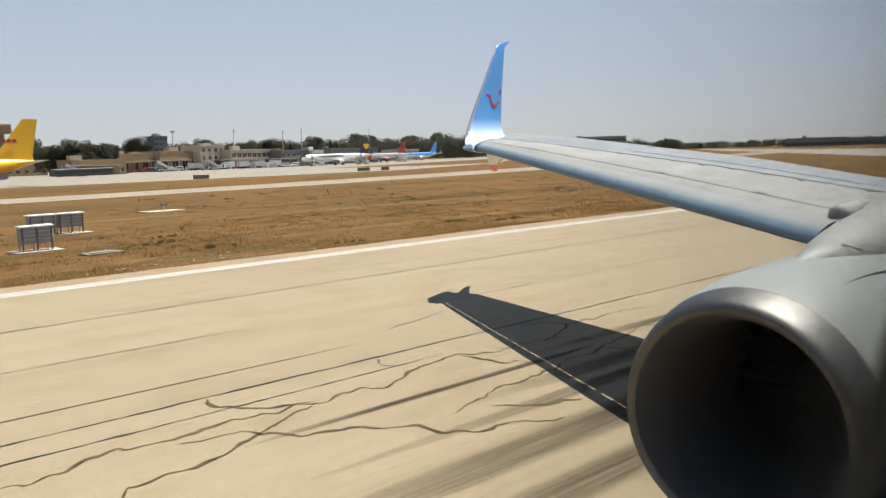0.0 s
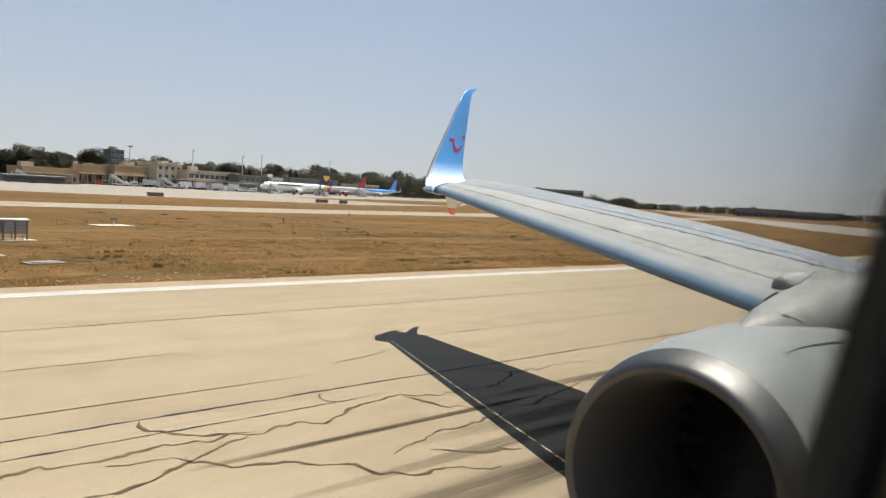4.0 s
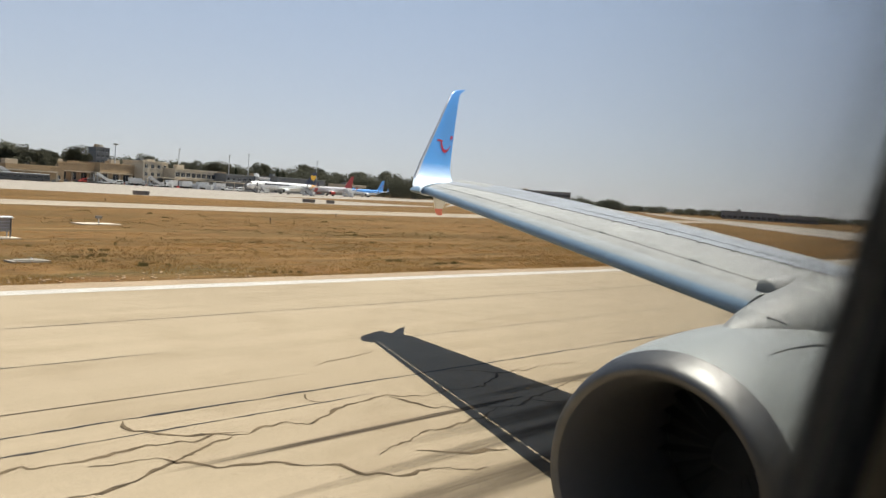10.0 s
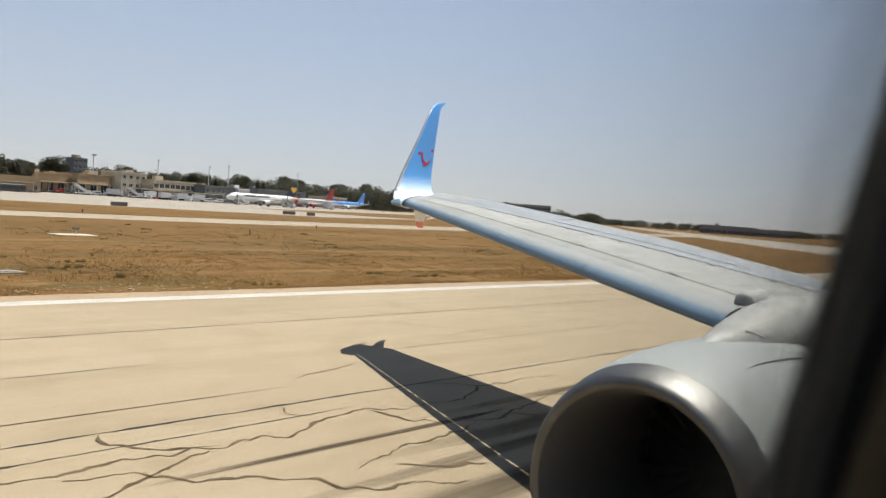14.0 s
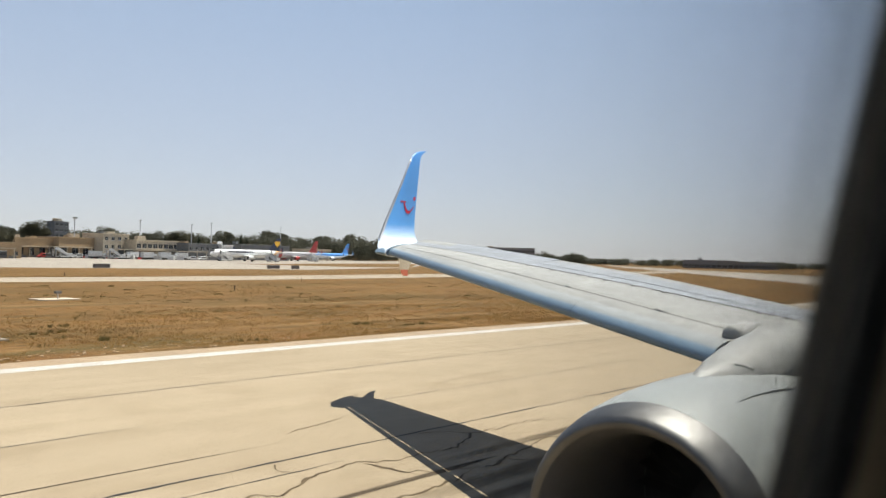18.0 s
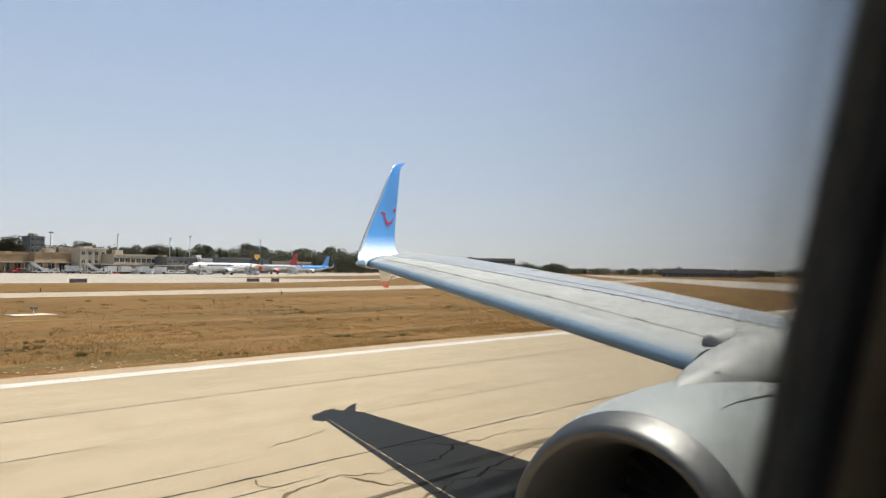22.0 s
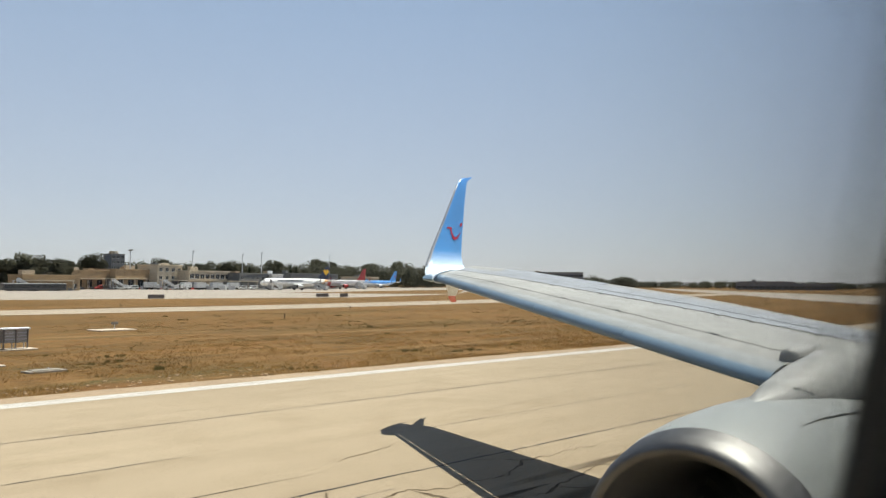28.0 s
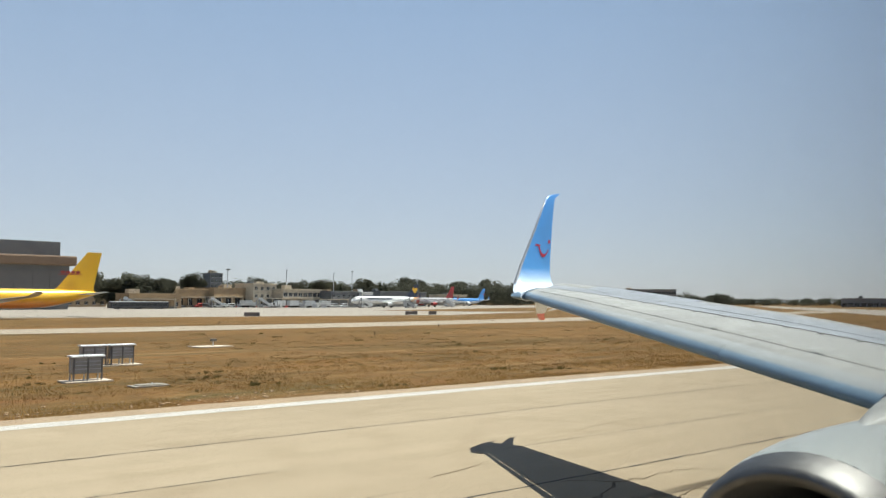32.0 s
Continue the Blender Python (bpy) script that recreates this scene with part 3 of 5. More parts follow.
part("aileron_shroud", wing_piece(11.42, 16.9, [(u, top(u)) for u in (0.70, 0.74, 0.783)] + [(0.783, 0.1), (0.70, 0.0)], 8), SPOILER_GREY, airliner, "", 40)
part("aileron", wing_piece(11.43, 15.2, [(u, top(u)) for u in (0.785, 0.85, 0.92, 1.0)] + [(1.0, 0.395), (0.785, 0.15)], 8), SPOILER_GREY, airliner, "", 40)
part("tip_trailing_panel", wing_piece(15.21, 16.9, [(u, top(u)) for u in (0.785, 0.85, 0.92, 1.0)] + [(1.0, 0.395), (0.785, 0.15)], 4), WING_GREY, airliner, "", 40)

# rubbed marks and access covers along the skin
def skin_mark(y, u, long, wide, bulge=0.012):
    """A low oval boss on the upper skin, along the wing."""
    bm = bmesh.new()
    rings = []
    for r, h in ((1.0, -0.004), (0.8, 0.6), (0.4, 0.95)):
        ring = []
        for k in range(12):
            a = k * math.tau / 12
            p = wing_point(y + math.cos(a) * long * r, u + math.sin(a) * wide * r / chord(y), 0)
            p.z = wing_point(p.y, u + math.sin(a) * wide * r / chord(y), top(u)).z + bulge * h
            ring.append(p)
        rings.append(ring)
    loft(bm, rings, True)
    bm.faces.new([v for v in bm.verts][-12:])
    return bm


for y in (5.75, 6.85, 7.55, 8.25, 8.95, 9.7, 10.5, 11.3, 12.2, 13.1):
    part("fastener", skin_mark(y, 0.552, 0.06, 0.05, 0.02), SEAM_DARK, airliner, "dark fastener", 60)
for y, long in ((6.7, 0.16), (8.9, 0.12), (10.6, 0.11), (12.2, 0.12), (13.7, 0.12), (15.2, 0.12)):
    part("access_cover", skin_mark(y, 0.215, long, 0.05, 0.012), MARK_GREY, airliner, "scuffed dark access cover", 60)
part("seam", wing_piece(5.3, 16.7, [(0.1965, 0.24), (0.1965, 0.293), (0.2008, 0.298), (0.2008, 0.24)], 16), SOFT_SEAM, airliner)
part("seam", wing_piece(1.7, 16.8, [(0.5750, 0.38), (0.5750, 0.4055), (0.5850, 0.4070), (0.5850, 0.38)], 20), SEAM_DARK, airliner)

# the tip fairing, the winglet and the lower strake
def blade(stations, thick):
    """A swept blade: stations of (leading edge, trailing edge, thickness factor)."""
    rings = []
    for i, (a, b, k) in enumerate(stations):
        a, b = Vector(a), Vector(b)
        pa, pb = stations[max(i - 1, 0)], stations[min(i + 1, len(stations) - 1)]
        up = ((Vector(pb[0]) + Vector(pb[1])) - (Vector(pa[0]) + Vector(pa[1]))).normalized()
        side = (b - a).cross(up).normalized() * thick * k
        ring = []
        for u, w in ((0, 0), (0.04, 0.55), (0.15, 0.95), (0.4, 1.0), (0.75, 0.5), (1.0, 0.04), (0.75, -0.5), (0.4, -1.0), (0.15, -0.95), (0.04, -0.55)):
            ring.append(a + (b - a) * u + side * w)
        rings.append(ring)
    return loft(bmesh.new(), rings, True, True)


tip = [((6.28, 16.7, 3.93), (8.0, 16.86, 4.17), 1.9), ((6.36, 17.0, 3.98), (7.98, 17.0, 4.2), 1.5), ((6.46, 17.2, 4.10), (7.97, 17.14, 4.24), 1.2),
       ((6.62, 17.34, 4.30), (7.98, 17.25, 4.36), 1.1), ((6.80, 17.42, 4.52), (8.01, 17.34, 4.56), 1.0), ((6.98, 17.48, 4.80), (8.08, 17.41, 4.84), 0.9),
       ((7.30, 17.55, 5.27), (8.20, 17.49, 5.3), 0.8), ((7.70, 17.63, 5.87), (8.36, 17.59, 5.9), 0.65), ((8.04, 17.71, 6.40), (8.52, 17.69, 6.42), 0.5),
       ((8.24, 17.76, 6.70), (8.62, 17.75, 6.71), 0.4), ((8.36, 17.8, 6.83), (8.70, 17.8, 6.82), 0.3), ((8.54, 17.84, 6.925), (8.83, 17.84, 6.905), 0.2), ((8.97, 17.9, 6.995), (9.03, 17.9, 6.995), 0.1)]
part("winglet", blade(tip, 0.085), WINGLET_PAINT, airliner, "tall swept winglet, blue fading to white at its root", 60)
edge_strip = [(Vector(a) + (Vector(a) - Vector(b)).normalized() * 0.006, Vector(a).lerp(Vector(b), 0.11), k) for a, b, k in tip[3:10]]
part("leading_edge_strip", blade(edge_strip, 0.062), STEEL, airliner, "bare metal strip along the winglet's leading edge", 60)
part("tip_fairing", blade([((6.30, 16.70, 3.93), (7.6, 16.72, 4.1), 1.0), ((6.24, 16.95, 3.95), (7.55, 17.0, 4.07), 1.0), ((6.30, 17.12, 3.965), (7.5, 17.12, 4.03), 0.8), ((6.48, 17.24, 3.98), (7.4, 17.2, 4.0), 0.4)], 0.11), SLAT_SKY_TINT, airliner, "", 60)
part("strake", blade([((7.15, 17.12, 3.86), (7.76, 17.1, 3.92), 1.2), ((7.567, 17.449, 3.658), (7.992, 17.429, 3.658), 0.8), ((7.991, 17.834, 3.409), (8.278, 17.834, 3.409), 0.5), ((8.293, 18.043, 3.292), (8.531, 18.043, 3.282), 0.3)], 0.045), STRAKE_PAINT, airliner, "lower winglet strake with a red tip", 60)


def on_winglet(u, z):
    """A place on the winglet's inboard face, by share of chord and height."""
    zs = [s[0][2] for s in tip]
    i = max(j for j in range(len(zs) - 1) if zs[j] <= z)
    f = (z - zs[i]) / (zs[i + 1] - zs[i])
    a = Vector(tip[i][0]).lerp(Vector(tip[i + 1][0]), f)
    b = Vector(tip[i][1]).lerp(Vector(tip[i + 1][1]), f)
    k = tip[i][2] * (1 - f) + tip[i + 1][2] * f
    w = float(np.interp(u, (0.15, 0.4, 0.75, 1.0), (0.95, 1.0, 0.5, 0.04))) * 0.085 * k
    return a + (b - a) * u - Vector((0, w + 0.012, 0))


bm = bmesh.new()
prev = None
for i in range(17):
    a = i / 16
    u = 0.38 + 0.50 * a
    zc = 5.35 - 0.30 * math.sin(math.pi * min(1, a * 0.80)) ** 1.3 + 0.05 * a
    w = 0.030 * math.sin(math.pi * (0.15 + 0.80 * a)) + 0.016
    pair = [bm.verts.new(on_winglet(u, zc + w)), bm.verts.new(on_winglet(u, zc - w))]
    if prev:
        bm.faces.new((prev[0], prev[1], pair[1], pair[0]))
    prev = pair
flag = [on_winglet(0.22, 5.425), on_winglet(0.22, 5.375), on_winglet(0.47, 5.345), on_winglet(0.45, 5.40)]
bm.faces.new([bm.verts.new(p) for p in flag])
part("decal", bm, LOGO_RED, airliner, "red curved stroke")
bm = bmesh.new()
bm.faces.new([bm.verts.new(on_winglet(0.87 + 0.065 * math.cos(k * math.tau / 10), 5.49 + 0.058 * math.sin(k * math.tau / 10))) for k in range(10)])
part("decal", bm, LOGO_RED, airliner, "red dot")

# the engine
AXIS_Y, AXIS_Z = 4.70, 1.55


def ring_at(x, r, squash=0.0, n=56, y=AXIS_Y, z=AXIS_Z):
    out = []
    for k in range(n):
        a = k * math.tau / n
        c, s = math.cos(a), math.sin(a)
        rz = r * (1 - squash) if s < 0 else r
        out.append(Vector((x, y + c * r, z + s * rz)))
    return out


engine = part("engine_nacelle", loft(bmesh.new(), [ring_at(x, r, 0.06) for x, r in ((-2.10, 1.112), (-1.95, 1.148), (-1.6, 1.195), (-1.1, 1.225), (-0.5, 1.235), (0.0, 1.225), (0.6, 1.17), (1.2, 1.07), (1.75, 0.93), (1.75, 0.88), (1.0, 0.9))]),
              NACELLE_PAINT, airliner, "pale grey painted engine nacelle", 40)
lip = [(-1.55, 0.815), (-1.9, 0.825), (-2.15, 0.85), (-2.30, 0.885), (-2.38, 0.925), (-2.41, 0.965), (-2.40, 1.0), (-2.35, 1.035), (-2.25, 1.075), (-2.105, 1.112)]
part("intake_lip", loft(bmesh.new(), [ring_at(x, r, 0.06) for x, r in lip[4:]]), LIP_METAL, engine, "bare polished metal intake lip", 80)
# pale lining coloured dark to hold the shade inside the intake
part("intake_duct", loft(bmesh.new(), [ring_at(x, r, 0.06) for x, r in ((-2.379, 0.924), (-2.30, 0.885), (-2.15, 0.85), (-1.9, 0.825), (-1.5, 0.815), (-0.9, 0.83), (-0.6, 0.83))]), LINER_SHADE, engine, "intake lining with its shade painted in", 60)
bm = bmesh.new()
for k in range(24):
    a = k * math.tau / 24
    pts = []
    for r, tw in ((0.2, 0.15), (0.45, 0.10), (0.8, 0.03)):
        for s in (-1, 1):
            b = a + s * tw * 0.5
            pts.append((-0.75 + s * 0.10 * (r + 0.2), AXIS_Y + r * math.cos(b + 0.1 * r), AXIS_Z + r * math.sin(b + 0.1 * r)))
    v = [bm.verts.new(p) for p in pts]
    bm.faces.new((v[0], v[1], v[3], v[2]))
    bm.faces.new((v[2], v[3], v[5], v[4]))
part("fan", bm, FAN_SHADE, engine, "fan blades darkened for the intake's shade", 60)
part("spinner", loft(bmesh.new(), [ring_at(x, r, 0, 24) for x, r in ((-1.25, 0.01), (-1.15, 0.07), (-1.0, 0.14), (-0.8, 0.21), (-0.6, 0.24))]), FAN_SHADE, engine, "", 60)
part("fan_case", loft(bmesh.new(), [ring_at(-0.55, 0.84, 0, 32), ring_at(-0.55, 0.02, 0, 32)]), FAN_SHADE, engine)
part("core_cowl", loft(bmesh.new(), [ring_at(x, r, 0, 32) for x, r in ((1.0, 0.75), (1.9, 0.62), (2.6, 0.45), (3.1, 0.2), (3.3, 0.02))]), LIP_METAL, engine, "", 60)


def nacelle_point(x, a, up=0.0):
    r = float(np.interp(x, (-2.10, -1.95, -1.6, -1.1, -0.5, 0.0, 0.6, 1.2), (1.112, 1.148, 1.195, 1.225, 1.235, 1.225, 1.17, 1.07))) + up
    return Vector((x, AXIS_Y + r * math.cos(radians(a)), AXIS_Z + r * math.sin(radians(a))))


bm = bmesh.new()
rings = []
for i in range(15):
    f = i / 14
    x = -1.45 + 1.2 * f
    a = 113.5 + 3.6 * f * f
    h = 0.022 * math.sin(math.pi * min(1, 0.06 + f * 0.94) * 0.62)
    rings.append([nacelle_point(x, a - 0.5, -0.02), nacelle_point(x, a - 0.1, h), nacelle_point(x, a + 0.1, h), nacelle_point(x, a + 0.5, -0.02)])
part("chine", loft(bmesh.new(), rings, False), NACELLE_PAINT, engine, "thin grey vortex fin")
for x, a0, a1 in ((-0.25, 40, 176), (0.75, 40, 176)):
    part("cowl_seam", loft(bmesh.new(), [[nacelle_point(x - 0.006, a, 0.0025), nacelle_point(x + 0.006, a, 0.0025)] for a in range(a0, a1, 4)], False), MARK_GREY, engine)
# white beads stand in for small glints on the cowl
for x, a in ((-2.05, 141), (-2.1, 111), (-2.1, 109), (-2.1, 107.5)):
    bm = bmesh.new()
    bmesh.ops.create_icosphere(bm, subdivisions=1, radius=0.008, matrix=Matrix.Translation(nacelle_point(x, a, 0.004)))
    part("glint_bead", bm, WHITE, engine, "white bead standing for a glint", 60)

# pylon fairing between nacelle and wing
rings = []
for x, half, low, high in ((-1.08, 0.03, 2.6, 2.772), (-0.95, 0.12, 2.5, 2.80), (-0.75, 0.21, 2.45, 2.85), (-0.45, 0.29, 2.4, 2.915), (-0.05, 0.36, 2.38, 2.99), (0.35, 0.40, 2.4, 3.06), (0.9, 0.40, 2.45, 3.135), (1.6, 0.33, 2.5, 3.12), (2.4, 0.2, 2.55, 3.05)):
    ring = []
    for k in range(24):
        a = k * math.tau / 24
        c, s = math.cos(a), math.sin(a)
        y = AXIS_Y + 0.06 + half * math.copysign(abs(c) ** 0.9, c)
        ring.append((x, y, (low + high) / 2 + (high - low) / 2 * math.copysign(abs(s) ** 0.9, s)))
    rings.append(ring)
pylon = part("engine_pylon", loft(bmesh.new(), rings, True, True), PYLON_PAINT, airliner, "rounded pale pylon fairing", 60)
rings = []
for x, r in ((1.02, 0.03), (1.04, 0.10), (1.09, 0.125), (1.3, 0.13), (1.7, 0.12), (2.2, 0.08), (2.6, 0.02)):
    rings.append([Vector((x, 5.30 + (x - 1.02) * 0.12 + math.cos(k * math.tau / 16) * r, 2.99 + (x - 1.02) * 0.03 + math.sin(k * math.tau / 16) * r)) for k in range(16)])
part("slat_track_fairing", loft(bmesh.new(), rings, True, True), PYLON_PAINT, airliner, "", 60)
for (a, b) in (((-0.55, 4.61, 2.868), (-0.38, 4.487, 2.805)), ((0.02, 4.50, 2.90), (0.06, 4.455, 2.86))):
    part("drain_fin", cone(bmesh.new(), a, b, 0.007, 0.007, 6), SEAM_DARK, pylon, "small dark fin")

HULL_Y, HULL_Z, HULL_R = -0.235, 3.45, 1.88


# landing gear, standing on the runway
def gear_leg(name, x, y, top_z, wheel_r, gap):
    leg = part(name, cone(bmesh.new(), (x, y, wheel_r + 0.03), (x, y, top_z), 0.11, 0.15, 14), STEEL, airliner, "grey landing gear leg", 40)
    for side in (-1, 1):
        c = y + side * gap
        profile = [(0.10, -0.12), (wheel_r * 0.55, -0.14), (wheel_r * 0.9, -0.15), (wheel_r, -0.09), (wheel_r, 0.09), (wheel_r * 0.9, 0.15), (wheel_r * 0.55, 0.14), (0.10, 0.12)]
        rings = [[(x + r * math.cos(k * math.tau / 28), c + w, wheel_r + 0.03 + r * math.sin(k * math.tau / 28)) for k in range(28)] for r, w in profile]
        part("wheel", loft(bmesh.new(), rings, True, True), BLACK, leg, "black tyre", 40)
    return leg


gear_leg("main_gear", 4.6, 2.6, 2.75, 0.55, 0.43)
gear_leg("main_gear", 4.6, -1.1, 2.0, 0.55, 0.43)
gear_leg("nose_gear", -11.6, HULL_Y, 1.8, 0.34, 0.2)

# fuselage: a closed shell with the one window that the camera looks through
WIN_X0, WIN_X1, WIN_Z0, WIN_Z1 = EYE[0] - 0.10, EYE[0] + 0.290, 3.60, 4.06
a0, a1 = math.asin((WIN_Z0 - HULL_Z) / HULL_R), math.asin((WIN_Z1 - HULL_Z) / HULL_R)
angles = [a0, a1] + [a1 + (math.tau - (a1 - a0)) * k / 40 for k in range(1, 40)]


def hull(radius, mat, name, label):
    stations = [(-17.5, 0.05, -0.5), (-17.2, 0.35, -0.45), (-16.5, 0.75, -0.35), (-15.3, 1.2, -0.2), (-13.8, 1.6, -0.08), (-12.2, 1.84, 0), (-10.5, 1.88, 0), (WIN_X0, 1.88, 0), (WIN_X1, 1.88, 0), (-4, 1.88, 0), (2, 1.88, 0), (8, 1.88, 0), (11, 1.75, 0.1), (14, 1.4, 0.4), (18, 0.75, 0.9), (21, 0.2, 1.3)]
    bm = bmesh.new()
    vs = []
    for x, r, dz in stations:
        r = max(0.02, r + radius - HULL_R)
        vs.append([bm.verts.new((x, HULL_Y + r * math.cos(a), HULL_Z + dz + r * math.sin(a))) for a in angles])
    n = len(angles)
    for s, (p, q) in enumerate(zip(vs, vs[1:])):
        for i in range(n):
            if s == 7 and i == 0:
                continue
            j = (i + 1) % n
            bm.faces.new((p[i], p[j], q[j], q[i]))
    bm.faces.new(vs[0])
    bm.faces.new(vs[-1])
    return part(name, bm, mat, airliner, label, 50)


hull(HULL_R, FUSELAGE_WHITE, "fuselage", "white fuselage shell")
hull(HULL_R - 0.042, LINING_BEIGE, "cabin_lining", "dim beige cabin lining")


def window_ring(grow, depth, corner=0.09):
    """A rounded upright ring round the window, at a depth inside the skin."""
    cx, cz = (WIN_X0 + WIN_X1) / 2, (WIN_Z0 + WIN_Z1) / 2
    hx, hz = (WIN_X1 - WIN_X0) / 2 + grow, (WIN_Z1 - WIN_Z0) / 2 + grow
    out = []
    for qx, qz, start in ((1, 1, 0), (-1, 1, 90), (-1, -1, 180), (1, -1, 270)):
        for k in range(9):
            a = radians(start + k * 90 / 8)
            x = cx + qx * (hx - corner) + corner * math.cos(a)
            z = cz + qz * (hz - corner) + corner * math.sin(a)
            y = HULL_Y + math.sqrt((HULL_R - depth) ** 2 - (z - HULL_Z) ** 2)
            out.append(Vector((x, y, z)))
    return out


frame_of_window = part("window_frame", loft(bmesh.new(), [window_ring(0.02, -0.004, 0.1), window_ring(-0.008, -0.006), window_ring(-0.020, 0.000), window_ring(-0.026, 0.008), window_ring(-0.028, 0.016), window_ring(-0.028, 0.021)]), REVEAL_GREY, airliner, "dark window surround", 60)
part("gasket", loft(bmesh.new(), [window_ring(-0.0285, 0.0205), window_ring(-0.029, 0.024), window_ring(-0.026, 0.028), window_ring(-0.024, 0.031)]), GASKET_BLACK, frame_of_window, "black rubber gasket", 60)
part("bezel", loft(bmesh.new(), [window_ring(-0.0245, 0.0305), window_ring(-0.018, 0.036), window_ring(-0.006, 0.041), window_ring(0.01, 0.0445), window_ring(0.03, 0.046)]), LINING_BEIGE, frame_of_window, "beige plastic bezel", 60)
def window_sheet(depth):
    """A flat clear sheet, 3 mm thick, across the window."""
    rings = []
    cx, cz = (WIN_X0 + WIN_X1) / 2, (WIN_Z0 + WIN_Z1) / 2
    p0 = Vector((cx, HULL_Y + math.sqrt((HULL_R - depth) ** 2 - (cz - HULL_Z) ** 2), cz))
    slope = Vector((0, cz - HULL_Z, -(p0.y - HULL_Y))).normalized()
    for d in (0.0015, -0.0015):
        rings.append([p0 + Vector((v.x - cx, d, 0)) + slope * ((v - p0).dot(slope)) for v in window_ring(-0.012, depth)])
    return loft(bmesh.new(), rings, True, True)


for depth in (0.004, 0.014, 0.026):
    pane = part("pane", window_sheet(depth), PANE, frame_of_window, "clear acrylic window pane")
    pane.visible_shadow = False

# ---- trees ----
def leaf_cloud(centres, count, size, seed):
    """A crown of many small bent leaf clumps round several centres of (place, radius)."""
    rng = random.Random(seed)
    verts, faces = [], []
    for k in range(count):
        c, r = centres[rng.randrange(len(centres))]
        d = Vector((rng.gauss(0, 1), rng.gauss(0, 1), rng.gauss(0, 0.8))).normalized()
        p = Vector(c) + d * r * (rng.random() ** 0.4)
        s = size * rng.uniform(0.6, 1.5)
        a = Vector((rng.gauss(0, 1), rng.gauss(0, 1), rng.gauss(0, 1))).normalized()
        b = a.orthogonal().normalized()
        n = a.cross(b) * 0.25
        i = len(verts)
        verts += [p - a * s, p - b * s * 0.6 + n * s, p + a * s, p + b * s * 0.6 + n * s]
        faces += [(i, i + 1, i + 2), (i, i + 2, i + 3)]
    me = bpy.data.meshes.new("crown")
    me.from_pydata([tuple(v) for v in verts], [], faces)
    return me


def make_tree(name, height, spread, seed, label):
    rng = random.Random(seed)
    tree = thing(name, label=label, category="tree", group="trees along the airfield")
    bm = bmesh.new()
    cone(bm, (0, 0, -0.2), (0.1 * rng.uniform(-1, 1), 0.1, height * 0.5), height * 0.035, height * 0.02, 8)
    centres = []
    for k in range(12):
        a = rng.uniform(0, math.tau)
        r = spread * rng.uniform(0.15, 0.75)
        z = height * rng.uniform(0.28, 0.86)
        c = (r * math.cos(a), r * math.sin(a), z)
        centres.append((c, height * rng.uniform(0.13, 0.22)))
        if k < 6:
            cone(bm, (0, 0, height * 0.32), c, height * 0.016, height * 0.005, 6)
    part("trunk", bm, BARK, tree)
    me = leaf_cloud(centres, 2600, height * 0.03, seed)
    me.materials.append(LEAF)
    new("crown", me).parent = tree
    return tree


def make_cypress(height, seed):
    rng = random.Random(seed)
    tree = thing("cypress_tree", label="slim dark cypress behind the terminal", category="tree", group="cypresses")
    part("trunk", cone(bmesh.new(), (0, 0, -0.2), (0, 0, height * 0.5), 0.2, 0.1, 7), BARK, tree)
    centres = [((rng.uniform(-0.2, 0.2), rng.uniform(-0.2, 0.2), height * (0.1 + 0.8 * k / 9)), height * 0.10 * (1.05 - (k / 9) ** 1.6 * 0.8)) for k in range(10)]
    me = leaf_cloud(centres, 900, height * 0.025, seed)
    me.materials.append(CYPRESS)
    new("crown", me).parent = tree
    return tree


TREES = [make_tree("tree", 11, 5.0, 11, "broad dark green tree at the edge of the airfield"), make_tree("tree", 10, 6.0, 12, "broad dark green tree at the edge of the airfield"),
         make_tree("tree", 12, 4.4, 13, "tall uneven dark green tree behind the buildings"), make_tree("tree", 8, 4.6, 14, "low spreading dark green tree")]


def plant(src, bearing, away, scale, z=0.0):
    x, y, _ = far(bearing, away)
    m = pose(x, y, z, 0, 0, random.uniform(0, 360))
    return copy_thing(src, m @ Matrix.Scale(scale, 4))


rows = [(b, 360 + random.uniform(-15, 15), random.uniform(1.0, 1.4)) for b in (15.4, 16.0, 16.6, 17.2, 17.8, 18.4, 19.0, 16.3, 17.5)]
rows += [(b + random.uniform(-0.4, 0.4), (random.uniform(540, 640) if b < 34 else random.uniform(680, 780)), random.uniform(1.25, 1.9) * (1 if b < 34 else 1.15)) for b in np.arange(3, 43, 0.36)]
rows += [(b + random.uniform(-0.3, 0.3), random.uniform(700, 850), random.uniform(0.9, 1.4)) for b in np.arange(40, 46, 0.6)]
rows += [(b, random.uniform(880, 980), random.uniform(0.55, 0.9)) for b in (50.6, 50.8, 51.1, 53.4, 53.6)]
rows += [(b + random.uniform(-1.2, 1.2), random.uniform(950, 1150), random.uniform(0.5, 0.95)) for b in np.arange(59.5, 82, 2.4)]
for k, (b, d, s) in enumerate(rows):
    plant(TREES[k % 4], b, d, s)
for k, (b, d, s) in enumerate(((28.6, 540, 1.1), (33.6, 545, 1.3), (33.1, 540, 1.0), (34.0, 550, 1.15), (30.8, 520, 1.15), (36.6, 600, 0.9))):
    plant(make_cypress(13, 40 + k) if k == 0 else bpy.data.objects["cypress_tree"], b, d, s)
for src in TREES:
    src.matrix_basis = pose(*far(random.uniform(5, 12), 640), 0, 0, 0)
